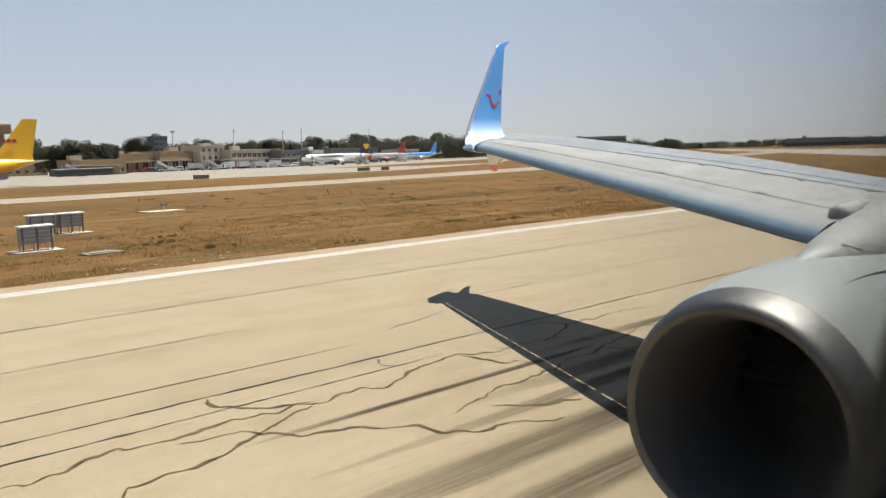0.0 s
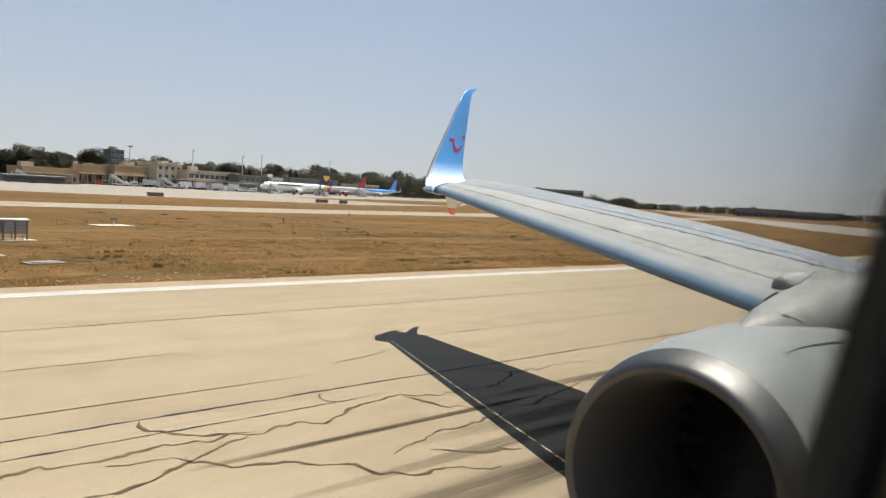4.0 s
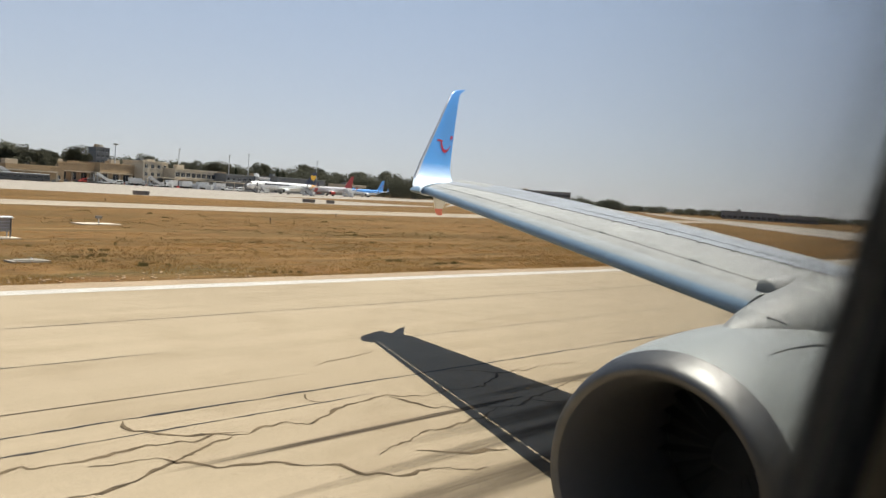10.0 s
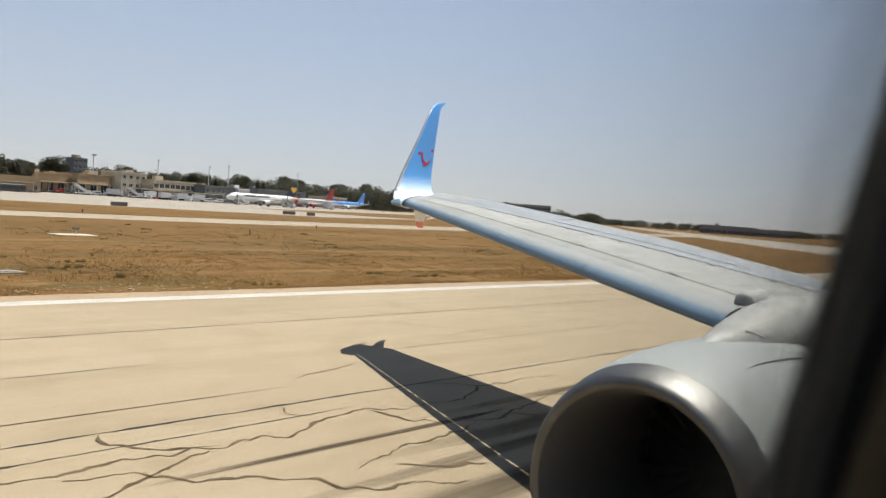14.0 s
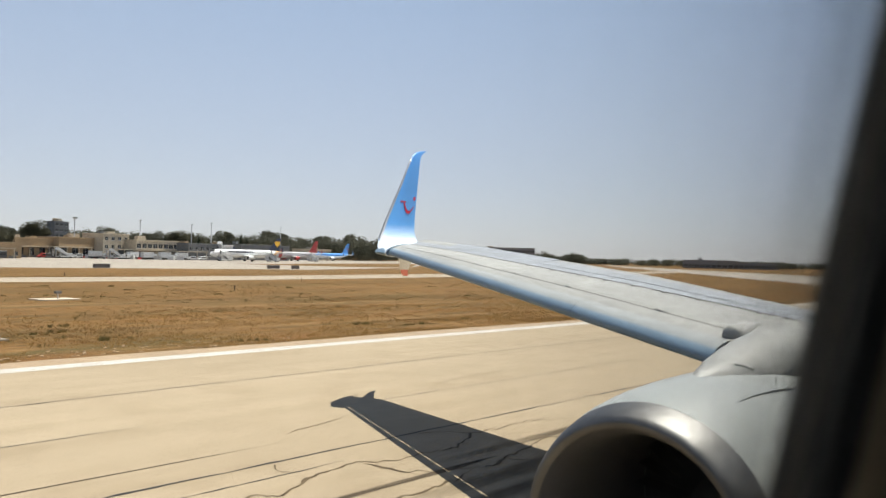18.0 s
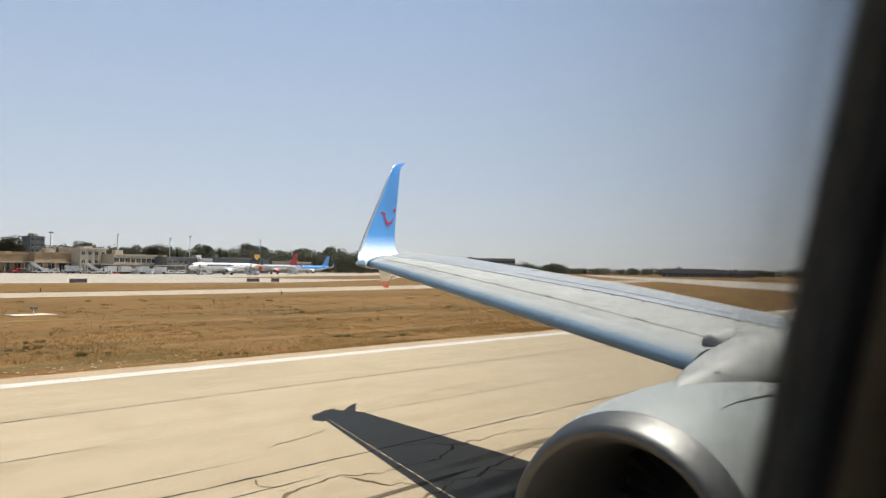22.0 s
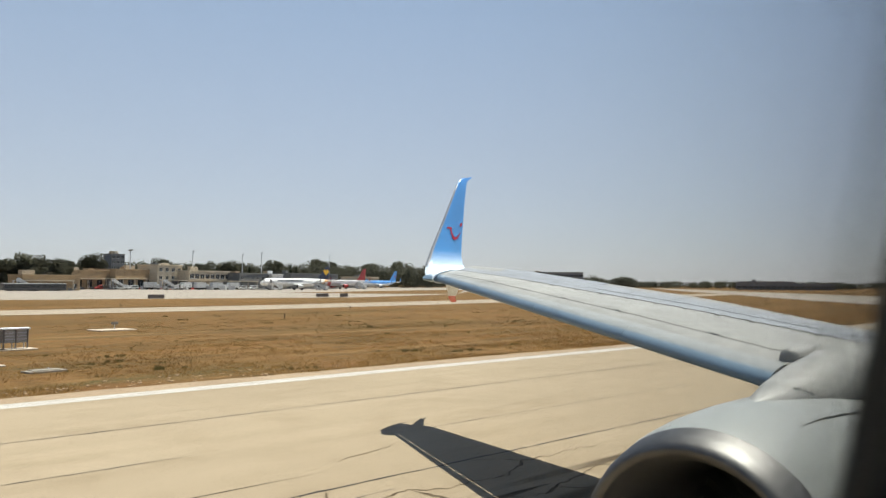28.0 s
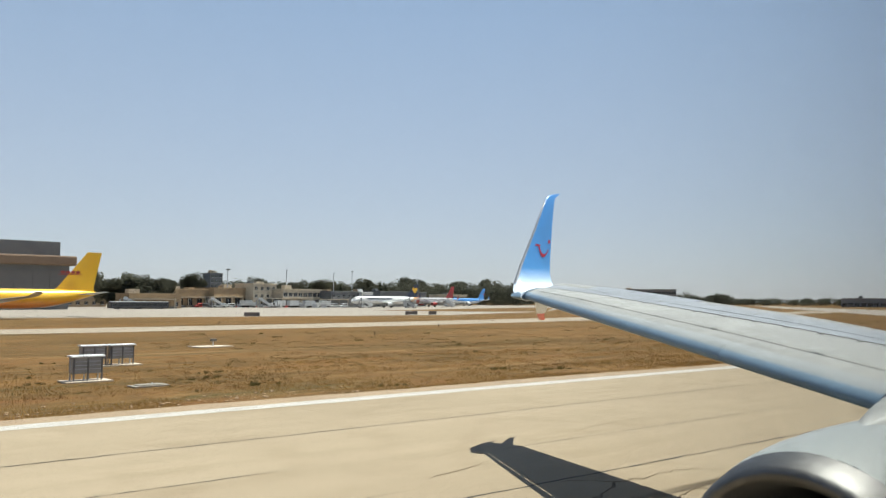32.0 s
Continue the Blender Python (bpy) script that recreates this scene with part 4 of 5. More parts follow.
bpy.data.objects["cypress_tree"].matrix_basis = pose(*far(27.9, 560), 0, 0, 40)


def far_wood(b0, b1, away, low, high, count, size, seed, label):
    """A continuous belt of far trees, uneven along its top."""
    rng = random.Random(seed)
    centres = []
    for k in range(int((b1 - b0) * 22)):
        b = rng.uniform(b0, b1)
        tall = low + (high - low) * (0.5 + 0.5 * noise.noise(Vector((b * 0.9, seed, 0)))) * rng.uniform(0.75, 1.05)
        x, y, _ = far(b, away + rng.uniform(-20, 20))
        r = tall * rng.uniform(0.24, 0.42)
        centres += [((x, y, tall - r), r), ((x + rng.uniform(-3, 3), y, (tall - r) * 0.5), r * 1.2)]
    me = leaf_cloud(centres, count, size, seed)
    me.materials.append(LEAF)
    return tagged(new("far_trees", me), label, "trees", kind="stuff")


far_wood(3, 44, 660, 15.0, 24.0, 52000, 0.85, 31, "belt of dull green trees behind the terminal")
far_wood(56.5, 84, 1050, 5.6, 11.5, 34000, 0.8, 32, "low dark wooded ridge beyond the runway")
far_wood(43, 58, 900, 7.0, 17.0, 26000, 0.85, 34, "low uneven trees along the far side of the airfield")
far_wood(36.5, 47, 800, 4.0, 8.5, 3000, 0.7, 33, "low far trees beyond the parked airliners")


# ---- parked airliners ----
def parked_airliner(name, label, at, turn, length, radius, span, fin_top, body, tail, engine_paint, wing_paint, cargo=False):
    """A twin-jet on its wheels, nose towards -x, with its origin under the middle of the body."""
    ob = thing(name, at, turn, label=label, category="airliner", group="parked airliners")
    L, r, zc = length, radius, radius + 1.75
    prof = [(-0.5, 0.03, -0.25), (-0.495, 0.2, -0.22), (-0.48, 0.45, -0.16), (-0.46, 0.68, -0.08), (-0.43, 0.88, -0.02), (-0.39, 0.99, 0), (-0.3, 1, 0), (0.0, 1, 0), (0.2, 1, 0), (0.28, 0.95, 0.05), (0.36, 0.75, 0.22), (0.43, 0.48, 0.42), (0.48, 0.22, 0.56), (0.5, 0.08, 0.6)]
    rings = [[(x * L, r * k * math.cos(a), zc + r * dz + r * k * math.sin(a)) for a in [i * math.tau / 20 for i in range(20)]] for x, k, dz in prof]
    fus = part("fuselage", loft(bmesh.new(), rings, True, True), body, ob, "", 60)
    wing = []
    for s, wname in ((1, "wing"), (-1, "wing")):
        rr = []
        for y, x0, c, z, t in ((0.3 * r, -0.10 * L, 0.17 * L, zc - 0.55 * r, 0.45), (span * 0.18, -0.02 * L, 0.11 * L, zc - 0.4 * r, 0.32), (span * 0.48, 0.115 * L, 0.04 * L, zc + 0.25 * r, 0.1), (span * 0.5, 0.135 * L, 0.033 * L, zc + 0.6 * r, 0.08)):
            rr.append([(x0 + c * u, s * y, z + t * h) for u, h in ((0, 0), (0.1, 0.6), (0.4, 0.9), (1, 0.05), (0.4, -0.4), (0.1, -0.3))])
        part("wing", loft(bmesh.new(), rr, True, True), wing_paint, ob, "", 50)
        tip = [[(0.14 * L + c * u + k * 0.6, s * (span * 0.5 + h * 0.05), zc + 0.6 * r + k * 2.2) for u, h in ((0, 0), (0.5, 1), (1, 0), (0.5, -1))] for k, c in ((0, 0.033 * L), (1, 0.014 * L))]
        if not cargo:
            part("winglet", loft(bmesh.new(), tip, True, True), tail, ob)
        ey, ez, ex = s * span * 0.165, zc - 0.95 * r, -0.10 * L
        eng = part("engine", loft(bmesh.new(), [[(ex + dx, ey + q * math.cos(a), ez + q * math.sin(a)) for a in [i * math.tau / 16 for i in range(16)]] for dx, q in ((0.2, 0.75), (0, 0.85), (0.15, 1.0), (1.2, 1.1), (2.6, 1.0), (3.6, 0.7), (4.4, 0.3))]), engine_paint, ob, "", 50)
        part("intake", loft(bmesh.new(), [[(ex + 0.21, ey + q * math.cos(a), ez + q * math.sin(a)) for a in [i * math.tau / 16 for i in range(16)]] for q in (0.75, 0.05)]), BLACK, eng)
        st = [[(0.40 * L + x0 + c * u, s * y, zc + 0.45 * r + h * 0.12 + y * 0.07) for u, h in ((0, 0), (0.3, 1), (1, 0), (0.3, -1))] for y, x0, c in ((0.2, 0, 0.09 * L), (span * 0.19, 0.07 * L, 0.035 * L))]
        part("tailplane", loft(bmesh.new(), st, True, True), wing_paint, ob)
        leg = part("main_gear", cone(bmesh.new(), (0.03 * L, s * 2.7, 0.4), (0.03 * L, s * 2.7, zc - 0.5 * r), 0.12, 0.16), STEEL, ob)
        for dy in (-0.3, 0.3):
            part("wheel", cone(bmesh.new(), (0.03 * L, s * 2.7 + dy - 0.15, 0.52), (0.03 * L, s * 2.7 + dy + 0.15, 0.52), 0.52, 0.52, 16), BLACK, leg)
    leg = part("nose_gear", cone(bmesh.new(), (-0.38 * L, 0, 0.3), (-0.38 * L, 0, zc - 0.8 * r), 0.09, 0.11), STEEL, ob)
    part("wheel", cone(bmesh.new(), (-0.38 * L, -0.3, 0.36), (-0.38 * L, 0.3, 0.36), 0.36, 0.36, 14), BLACK, leg)
    base = zc + 0.85 * r
    fin = [[(x0 + c * u, h * t, z) for u, h in ((0, 0), (0.2, 1), (0.6, 0.8), (1, 0), (0.6, -0.8), (0.2, -1))] for z, x0, c, t in ((base - 0.5, 0.30 * L, 0.19 * L, 0.3), (base + 0.8, 0.335 * L, 0.15 * L, 0.26), (fin_top, 0.455 * L, 0.062 * L, 0.12))]
    part("tail_fin", loft(bmesh.new(), fin, True, True), tail, ob, "", 40)
    for k in range(0 if cargo else 26):
        part("cabin_window", boxed((-0.33 + k * 0.0235) * L, -r * 0.985, zc + 0.3 * r, 0.34, 0.06, 0.42), DARK_GLASS, fus)
    for u in () if cargo else (-0.395, 0.33):
        part("door", boxed(u * L, -r * (1.0 if u < 0 else 0.86), zc - 0.25 * r + (0.35 if u > 0 else 0), 0.9, 0.08, 1.9, bevel=0.02), GREY_WALL, fus, "open dark doorway")
    bm = bmesh.new()
    for s in (-1, 0, 1):
        box(bm, -0.466 * L, s * 0.55 * r, zc + 0.42 * r, 0.5, 0.5 * r, 0.4, m=None)
    part("cockpit_glass", bm, DARK_GLASS, fus)
    return ob


def bars(ob, name, mat, items):
    """Plain bars in place of the lettering on a flank."""
    for x, z, w, h, y in items:
        part(name, boxed(x, y, z, w, 0.05, h), mat, ob)


BODY_WHITE = banded("white_body_paint", "x", [(-30, (0.78, 0.77, 0.74)), (12.5, (0.80, 0.40, 0.10)), (16.5, (0.75, 0.74, 0.72)), (40, (0.75, 0.74, 0.72))], slant=(0, 0, -1.2))
TAIL_NAVY = material("navy_tail_paint", (0.02, 0.03, 0.06), 0.4, 0, (0.03, 0.04, 0.075), 2.0)
GOLD = material("gold_emblem_paint", (0.85, 0.48, 0.04), 0.4, 0, (0.80, 0.44, 0.04), 1.0)
BODY_SILVER = banded("silver_body_with_red_nose_patch", "x", [(-30, (0.40, 0.39, 0.39)), (-13, (0.36, 0.06, 0.05)), (-10.5, (0.42, 0.40, 0.40)), (40, (0.48, 0.46, 0.46))])
TAIL_RED = material("red_tail_paint", (0.33, 0.04, 0.04), 0.4, 0, (0.28, 0.035, 0.035), 1.5)
BODY_BLUE = banded("blue_over_white_body", "z", [(0, (0.72, 0.74, 0.77)), (3.3, (0.10, 0.30, 0.68)), (20, (0.10, 0.30, 0.68))], slant=(0.05, 0, 0))
TAIL_BLUE = material("blue_tail_paint", (0.08, 0.26, 0.62), 0.35, 0, (0.09, 0.30, 0.66), 2.0)
BODY_YELLOW = banded("yellow_body_paint", "z", [(0, (0.42, 0.10, 0.03)), (2.6, (0.60, 0.20, 0.03)), (3.9, (0.80, 0.42, 0.02)), (4.7, (0.88, 0.52, 0.02)), (20, (0.88, 0.52, 0.02))], soft=True)
TAIL_YELLOW = material("yellow_tail_paint", (0.84, 0.48, 0.02), 0.35, 0, (0.80, 0.44, 0.02), 1.5)

ax, ay, _ = far(34.0, 400)
white_jet = parked_airliner("parked_airliner", "white airliner with dark tail and gold emblem on apron", (ax, ay, 0.03), 8, 44.5, 2.0, 34.5, 12.0, BODY_WHITE, TAIL_NAVY, WHITE, WHITE)
bars(white_jet, "lettering_bar", TAIL_NAVY, [(-12.5 + k * 1.45, 4.15, 1.05, 0.9, -1.98) for k in range(11)])
bm = bmesh.new()
zc = 9.1
bm.faces.new([bm.verts.new((20.0 + 1.9 * (math.sin(a) ** 3), -0.33, zc + 0.115 * (13 * math.cos(a) - 5 * math.cos(2 * a) - 2 * math.cos(3 * a) - math.cos(4 * a)))) for a in [i * math.tau / 28 for i in range(28)]])
part("emblem", bm, GOLD, white_jet, "gold emblem")
ax, ay, _ = far(37.2, 480)
parked_airliner("parked_airliner", "silver airliner with red tail and red engines on apron", (ax, ay, 0.03), 6, 39.5, 1.9, 34.3, 12.5, BODY_SILVER, TAIL_RED, RED, WHITE)
ax, ay, _ = far(39.7, 570)
blue_jet = parked_airliner("parked_airliner", "blue and white airliner with blue tail on apron", (ax, ay, 0.03), 5, 39.5, 1.9, 34.3, 12.5, BODY_BLUE, TAIL_BLUE, WHITE, WHITE)
bm = bmesh.new()
prev = None
for i in range(11):
    a = i / 10
    x, z = 17.2 + 2.6 * a, 9.3 - 1.0 * math.sin(math.pi * a * 0.85)
    pair = [bm.verts.new((x, -0.34, z + 0.2)), bm.verts.new((x, -0.34, z - 0.2))]
    if prev:
        bm.faces.new((prev[0], prev[1], pair[1], pair[0]))
    prev = pair
part("emblem", bm, LOGO_RED, blue_jet, "red curved stroke")
ax, ay, _ = far(14.4, 182)
freighter = parked_airliner("parked_freighter", "yellow cargo jet with tall yellow tail beside hangar", (ax - 22.0, ay + 1.0, 0.03), 4, 47.3, 2.0, 38.0, 13.6, BODY_YELLOW, TAIL_YELLOW, TAIL_YELLOW, STEEL, cargo=True)
bars(freighter, "lettering_bar", RED, [(16.6 + k * 1.0, 9.0, 0.8, 0.55, -0.36) for k in range(4)] + [(18.0, 8.75, 4.6, 0.14, -0.36)])


# ---- buildings of the terminal ----
def block(name, label, bearing, away, wide, deep, high, wall, turn=0.0, storeys=1, bays=0, window=(1.6, 1.5), parapet=0.5, sill=1.1):
    """A flat-roofed block facing the airfield, with its windows set into reveals."""
    x, y, _ = far(bearing, away)
    ob = thing(name, (x, y, 0), turn, label=label, category="building", group="terminal buildings")
    bm = bmesh.new()
    box(bm, 0, 0, -0.1, wide, deep, high + 0.1)
    body = part("wall", bm, wall, ob)
    part("roof", boxed(0, 0, high, wide + 0.5, deep + 0.5, parapet, bevel=0.06), wall, ob, "flat roof with a low parapet")
    rng = random.Random(int(bearing * 100))
    for k in range(rng.randint(1, 3)):
        w, d, h = rng.uniform(2, 5), rng.uniform(2, 4), rng.uniform(0.9, 2.2)
        part("roof_housing", boxed(rng.uniform(-wide / 2 + 3, wide / 2 - 3), rng.uniform(-2, 2), high + parapet - 0.02, w, d, h, bevel=0.05), rng.choice((CREAM, GREY_WALL, OCHRE, wall)), ob, "small plant housing on the roof")
    if sill > 3 or storeys == 1:
        for k in range(max(2, int(wide / 6))):
            wx = -wide / 2 + (k + 0.5) * wide / max(2, int(wide / 6)) + rng.uniform(-0.8, 0.8)
            part("doorway", boxed(wx, -deep / 2 - 0.03, 0.0, rng.uniform(2.2, 4.0), 0.14, min(rng.uniform(2.6, 4.2), sill + 1.5 if sill > 3 else 0.95)), GREY_WALL, ob, "dark shaded doorway")
    step = high / storeys
    for s in range(storeys):
        for b in range(bays):
            wx = -wide / 2 + (b + 0.5) * wide / bays
            z = s * step + sill
            win = part("window", boxed(wx, -deep / 2 - 0.01, z, window[0], 0.12, window[1]), DARK_GLASS, ob)
            part("sill", boxed(wx, -deep / 2 - 0.06, z - 0.14, window[0] + 0.3, 0.3, 0.13), WHITE, win)
            part("mullion", boxed(wx, -deep / 2 - 0.085, z, 0.08, 0.04, window[1]), WHITE, win)
    return ob


hx, hy, _ = far(7.9, 330)
hangar = thing("hangar", (hx, hy, 0), 4, label="large grey hangar with a tan roof band", category="hangar")
part("wall", boxed(0, 0, -0.1, 46, 50, 15.5), GREY_WALL, hangar, "dark grey metal wall")
part("roof", boxed(0, 0, 15.4, 50, 54, 3.4, bevel=0.6), ROOF_TAN, hangar, "tan roof edge")
part("roof_box", boxed(-1.0, 2, 18.8, 44, 46, 5.2, bevel=0.2), GREY_WALL, hangar, "grey upper housing")
for k in range(8):
    part("door_leaf", boxed(-19.25 + k * 5.5, -25.1, 0, 5.3, 0.3, 13.5, bevel=0.05), BOX_GREY, hangar, "grey sliding door leaf")

block("terminal_block", "ochre stone low building beside the apron", 20.3, 400, 20, 14, 8.2, OCHRE, 12, 1, 4, (2.6, 3.2))
block("terminal_block", "ochre stone low building beside the apron", 22.7, 408, 22, 16, 9.0, OCHRE, 14, 1, 4, (3.0, 3.4))
block("terminal_block", "cream stair tower of the terminal", 24.9, 412, 15, 14, 11.4, CREAM, 16, 3, 4)
block("terminal_block", "cream terminal with a band of upper windows", 27.3, 420, 27, 18, 8.8, CREAM, 16, 1, 8, (2.5, 2.0), 0.5, 5.4)
block("terminal_block", "pale grey terminal wing with a deep flat roof", 30.3, 432, 24, 18, 8.0, GREY_WALL, 18, 2, 6)
block("terminal_block", "white end block of the terminal", 32.1, 440, 9, 12, 7.6, WHITE, 18, 2, 3)
block("terminal_block", "grey flat roofed hall behind the parked airliners", 34.4, 500, 50, 20, 8.8, GREY_WALL, 20, 1, 10, (3.6, 3.2))
block("terminal_block", "cream block behind the red tailed airliner", 38.5, 620, 30, 16, 8.0, CREAM, 20, 2, 8)
block("tower_block", "grey block of flats on the skyline", 22.0, 560, 9.5, 9, 21, GREY_WALL, 10, 6, 3, (1.8, 1.6))
block("terminal_block", "low ochre store beside the hangar", 17.9, 345, 22, 12, 5.6, OCHRE, 8, 1, 5)
block("far_hall", "long dark flat hall beyond the runway", 66.4, 800, 50, 26, 6.9, HAZY_GREY, -66, 1, 10, (3.6, 2.4), 0.9)
block("far_hall", "low dark side hall beyond the runway", 69.4, 800, 34, 20, 5.6, HAZY_GREY, -69, 1, 7, (3.6, 2.4))
block("far_hall", "low pale office building with dark window bands", 52.4, 700, 48, 18, 13.5, HAZY_GREY, -52, 3, 12, (3.2, 2.1), 0.8)
block("terminal_block", "ochre stone low building beside the apron", 13.0, 420, 30, 14, 10.0, OCHRE, 6, 2, 8)


def canopy(bearing, away, turn, wide, high):
    ob = thing("canopy", far(bearing, away), turn, label="shaded dark canopy along the terminal front", category="canopy", group="terminal canopies")
    part("roof", boxed(0, 0, high, wide, 4.5, 0.4, bevel=0.05), CREAM, ob)
    part("back_wall", boxed(0, 1.9, 0, wide - 0.6, 0.3, high), GREY_WALL, ob, "dark glazed wall in shade")
    n = max(3, int(wide / 5))
    for k in range(n):
        part("post", boxed(-wide / 2 + 0.5 + k * (wide - 1) / (n - 1), -1.9, 0, 0.3, 0.3, high), CREAM, ob)
    return ob


canopy(20.3, 391, 12, 19, 4.6)
canopy(22.8, 399, 14, 20, 4.8)
canopy(18.0, 338, 8, 20, 3.6)
canopy(27.2, 407, 16, 26, 4.2)
canopy(30.2, 420, 18, 22, 4.0)
canopy(33.6, 486, 20, 30, 4.5)


# ---- apron, runway and far strips ----
def strip(name, points, z, mat, label, category="apron"):
    return tagged(part(name, flat(bmesh.new(), points, z), mat), label, category, kind="structure")


strip("pavement_apron", [(-320, 180), (20, 173), (125, 168), (200, 206), (330, 320), (520, 520), (300, 640), (-320, 560)], 0.02, APRON, "pale sunlit concrete apron")
strip("pavement_taxiway", [(-260, 94), (20, 97), (52, 99), (90, 105), (150, 116), (260, 140), (330, 158), (330, 176), (250, 158), (150, 135), (90, 122), (52, 115), (20, 112), (-260, 108)], 0.024, TAXIWAY, "pale dusty taxiway beyond the grass strip", "taxiway")
strip("pavement_runway", [far(b, d)[:2] for b, d in ((59.0, 1043), (60.5, 850), (65.0, 536), (69.3, 420), (76, 300), (76, 165), (69.3, 228), (65.0, 333), (60.4, 600))], 0.02, APRON, "pale concrete runway in the distance", "runway")

strip("ground_grass_island", [far(b, d)[:2] for b, d in ((33.0, 300), (36.5, 330), (40.0, 385), (44.5, 470), (46.0, 470), (45.5, 300), (42.0, 283), (38.0, 284))], 0.026, GRASS, "dry grass island between apron and far taxiway", "grass field")


# ---- apron furniture ----
def light_mast(bearing, away, high):
    x, y, _ = far(bearing, away)
    ob = thing("light_mast", (x, y, 0), random.uniform(0, 90), label="tall apron floodlight mast", category="light mast", group="light masts")
    part("pole", cone(bmesh.new(), (0, 0, 0), (0, 0, high), 0.35, 0.18), STEEL, ob)
    part("head", boxed(0, 0, high, 2.6, 0.4, 0.3, bevel=0.05), STEEL, ob)
    for k in (-1, 0, 1):
        part("lamp", boxed(k * 0.9, -0.3, high + 0.2, 0.7, 0.5, 0.5, bevel=0.05), GREY_WALL, ob)
    return ob


for b, d, h in ((23.0, 400, 18), (27.0, 430, 19), (30.3, 440, 18), (31.6, 520, 22), (36.3, 560, 22)):
    light_mast(b, d, h)


def van(name, label, at, turn, paint, long=4.8, high=2.0, wide=1.9):
    ob = thing(name, at, turn, label=label, category="vehicle", group="apron vehicles")
    rings = []
    for x, z0, z1 in ((-0.5, 0.4, 0.9), (-0.44, 0.35, 1.05), (-0.3, 0.35, 1.15), (-0.16, 0.35, high), (0.0, 0.35, high + 0.05), (0.46, 0.35, high), (0.5, 0.45, high - 0.25)):
        rings.append([(x * long, -wide / 2, z0), (x * long, wide / 2, z0), (x * long, wide / 2 * 0.96, z1 - 0.1), (x * long, wide / 2 * 0.8, z1), (x * long, -wide / 2 * 0.8, z1), (x * long, -wide / 2 * 0.96, z1 - 0.1)])
    body = part("body", loft(bmesh.new(), rings, True, True), paint, ob, "", 35)
    for s in (-1, 1):
        part("side_glass", boxed(0.12 * long, s * wide / 2 * 0.985, high - 0.75, long * 0.56, 0.04, 0.45), DARK_GLASS, body)
        for x in (-0.3, 0.32):
            part("wheel", cone(bmesh.new(), (x * long, s * wide / 2 - 0.12 * s, 0.36), (x * long, s * wide / 2 + 0.04 * s, 0.36), 0.36, 0.36, 14), BLACK, ob)
    part("windscreen", boxed(-0.235 * long, 0, 1.2, 0.25, wide * 0.8, 0.55), DARK_GLASS, body)
    return ob


for b, d, t, p, lab in ((22.6, 395, 20, WHITE, "white van parked on apron"), (23.2, 398, 5, WHITE, "white van parked on apron"), (25.6, 400, -10, WHITE, "white van parked on apron"), (30.3, 405, 8, WHITE, "white van parked on apron"),
                        (31.0, 410, 12, WHITE, "white service van parked on apron"), (27.3, 405, 15, RED, "red service van on apron"), (28.5, 412, 60, WHITE, "white van parked on apron"), (21.2, 390, 3, RED, "red tug parked on apron")):
    van("service_van", lab, far(b, d, 0.02), t, p)


def box_truck(bearing, away, turn):
    ob = thing("box_truck", far(bearing, away, 0.02), turn, label="white high loader truck parked on apron", category="truck", group="apron vehicles")
    part("cargo_box", boxed(0.9, 0, 1.0, 5.6, 2.4, 2.5, bevel=0.05), WHITE, ob)
    part("cab", boxed(-2.9, 0, 0.6, 1.7, 2.3, 1.9, bevel=0.18), WHITE, ob)
    part("windscreen", boxed(-3.75, 0, 1.5, 0.06, 1.9, 0.75), DARK_GLASS, ob)
    part("chassis", boxed(0, 0, 0.55, 7.2, 1.2, 0.4), BLACK, ob)
    for x in (-2.6, 0.2, 2.6):
        for s in (-1, 1):
            part("wheel", cone(bmesh.new(), (x, s * 0.85, 0.48), (x, s * 1.12, 0.48), 0.48, 0.48, 14), BLACK, ob)
    return ob


for b, d, t in ((27.6, 393, 190), (28.7, 395, 185), (29.6, 402, 5), (24.4, 392, 170), (26.5, 396, 20)):
    box_truck(b, d, t)


def container(bearing, away, turn, paint, label):
    ob = thing("cargo_container", far(bearing, away, 0.02), turn, label=label, category="container", group="cargo containers")
    part("body", boxed(0, 0, 0.2, 3.0, 1.6, 1.6, bevel=0.06), paint, ob)
    part("dolly", boxed(0, 0, 0.05, 3.3, 1.7, 0.16), STEEL, ob)
    return ob


for k in range(14):
    container(20.2 + k * 0.72 + random.uniform(-0.2, 0.2), 393 + random.uniform(-3, 6), random.uniform(0, 180), STEEL if k % 3 else WHITE, "dull metal cargo container on a dolly" if k % 3 else "white cargo container on a dolly")


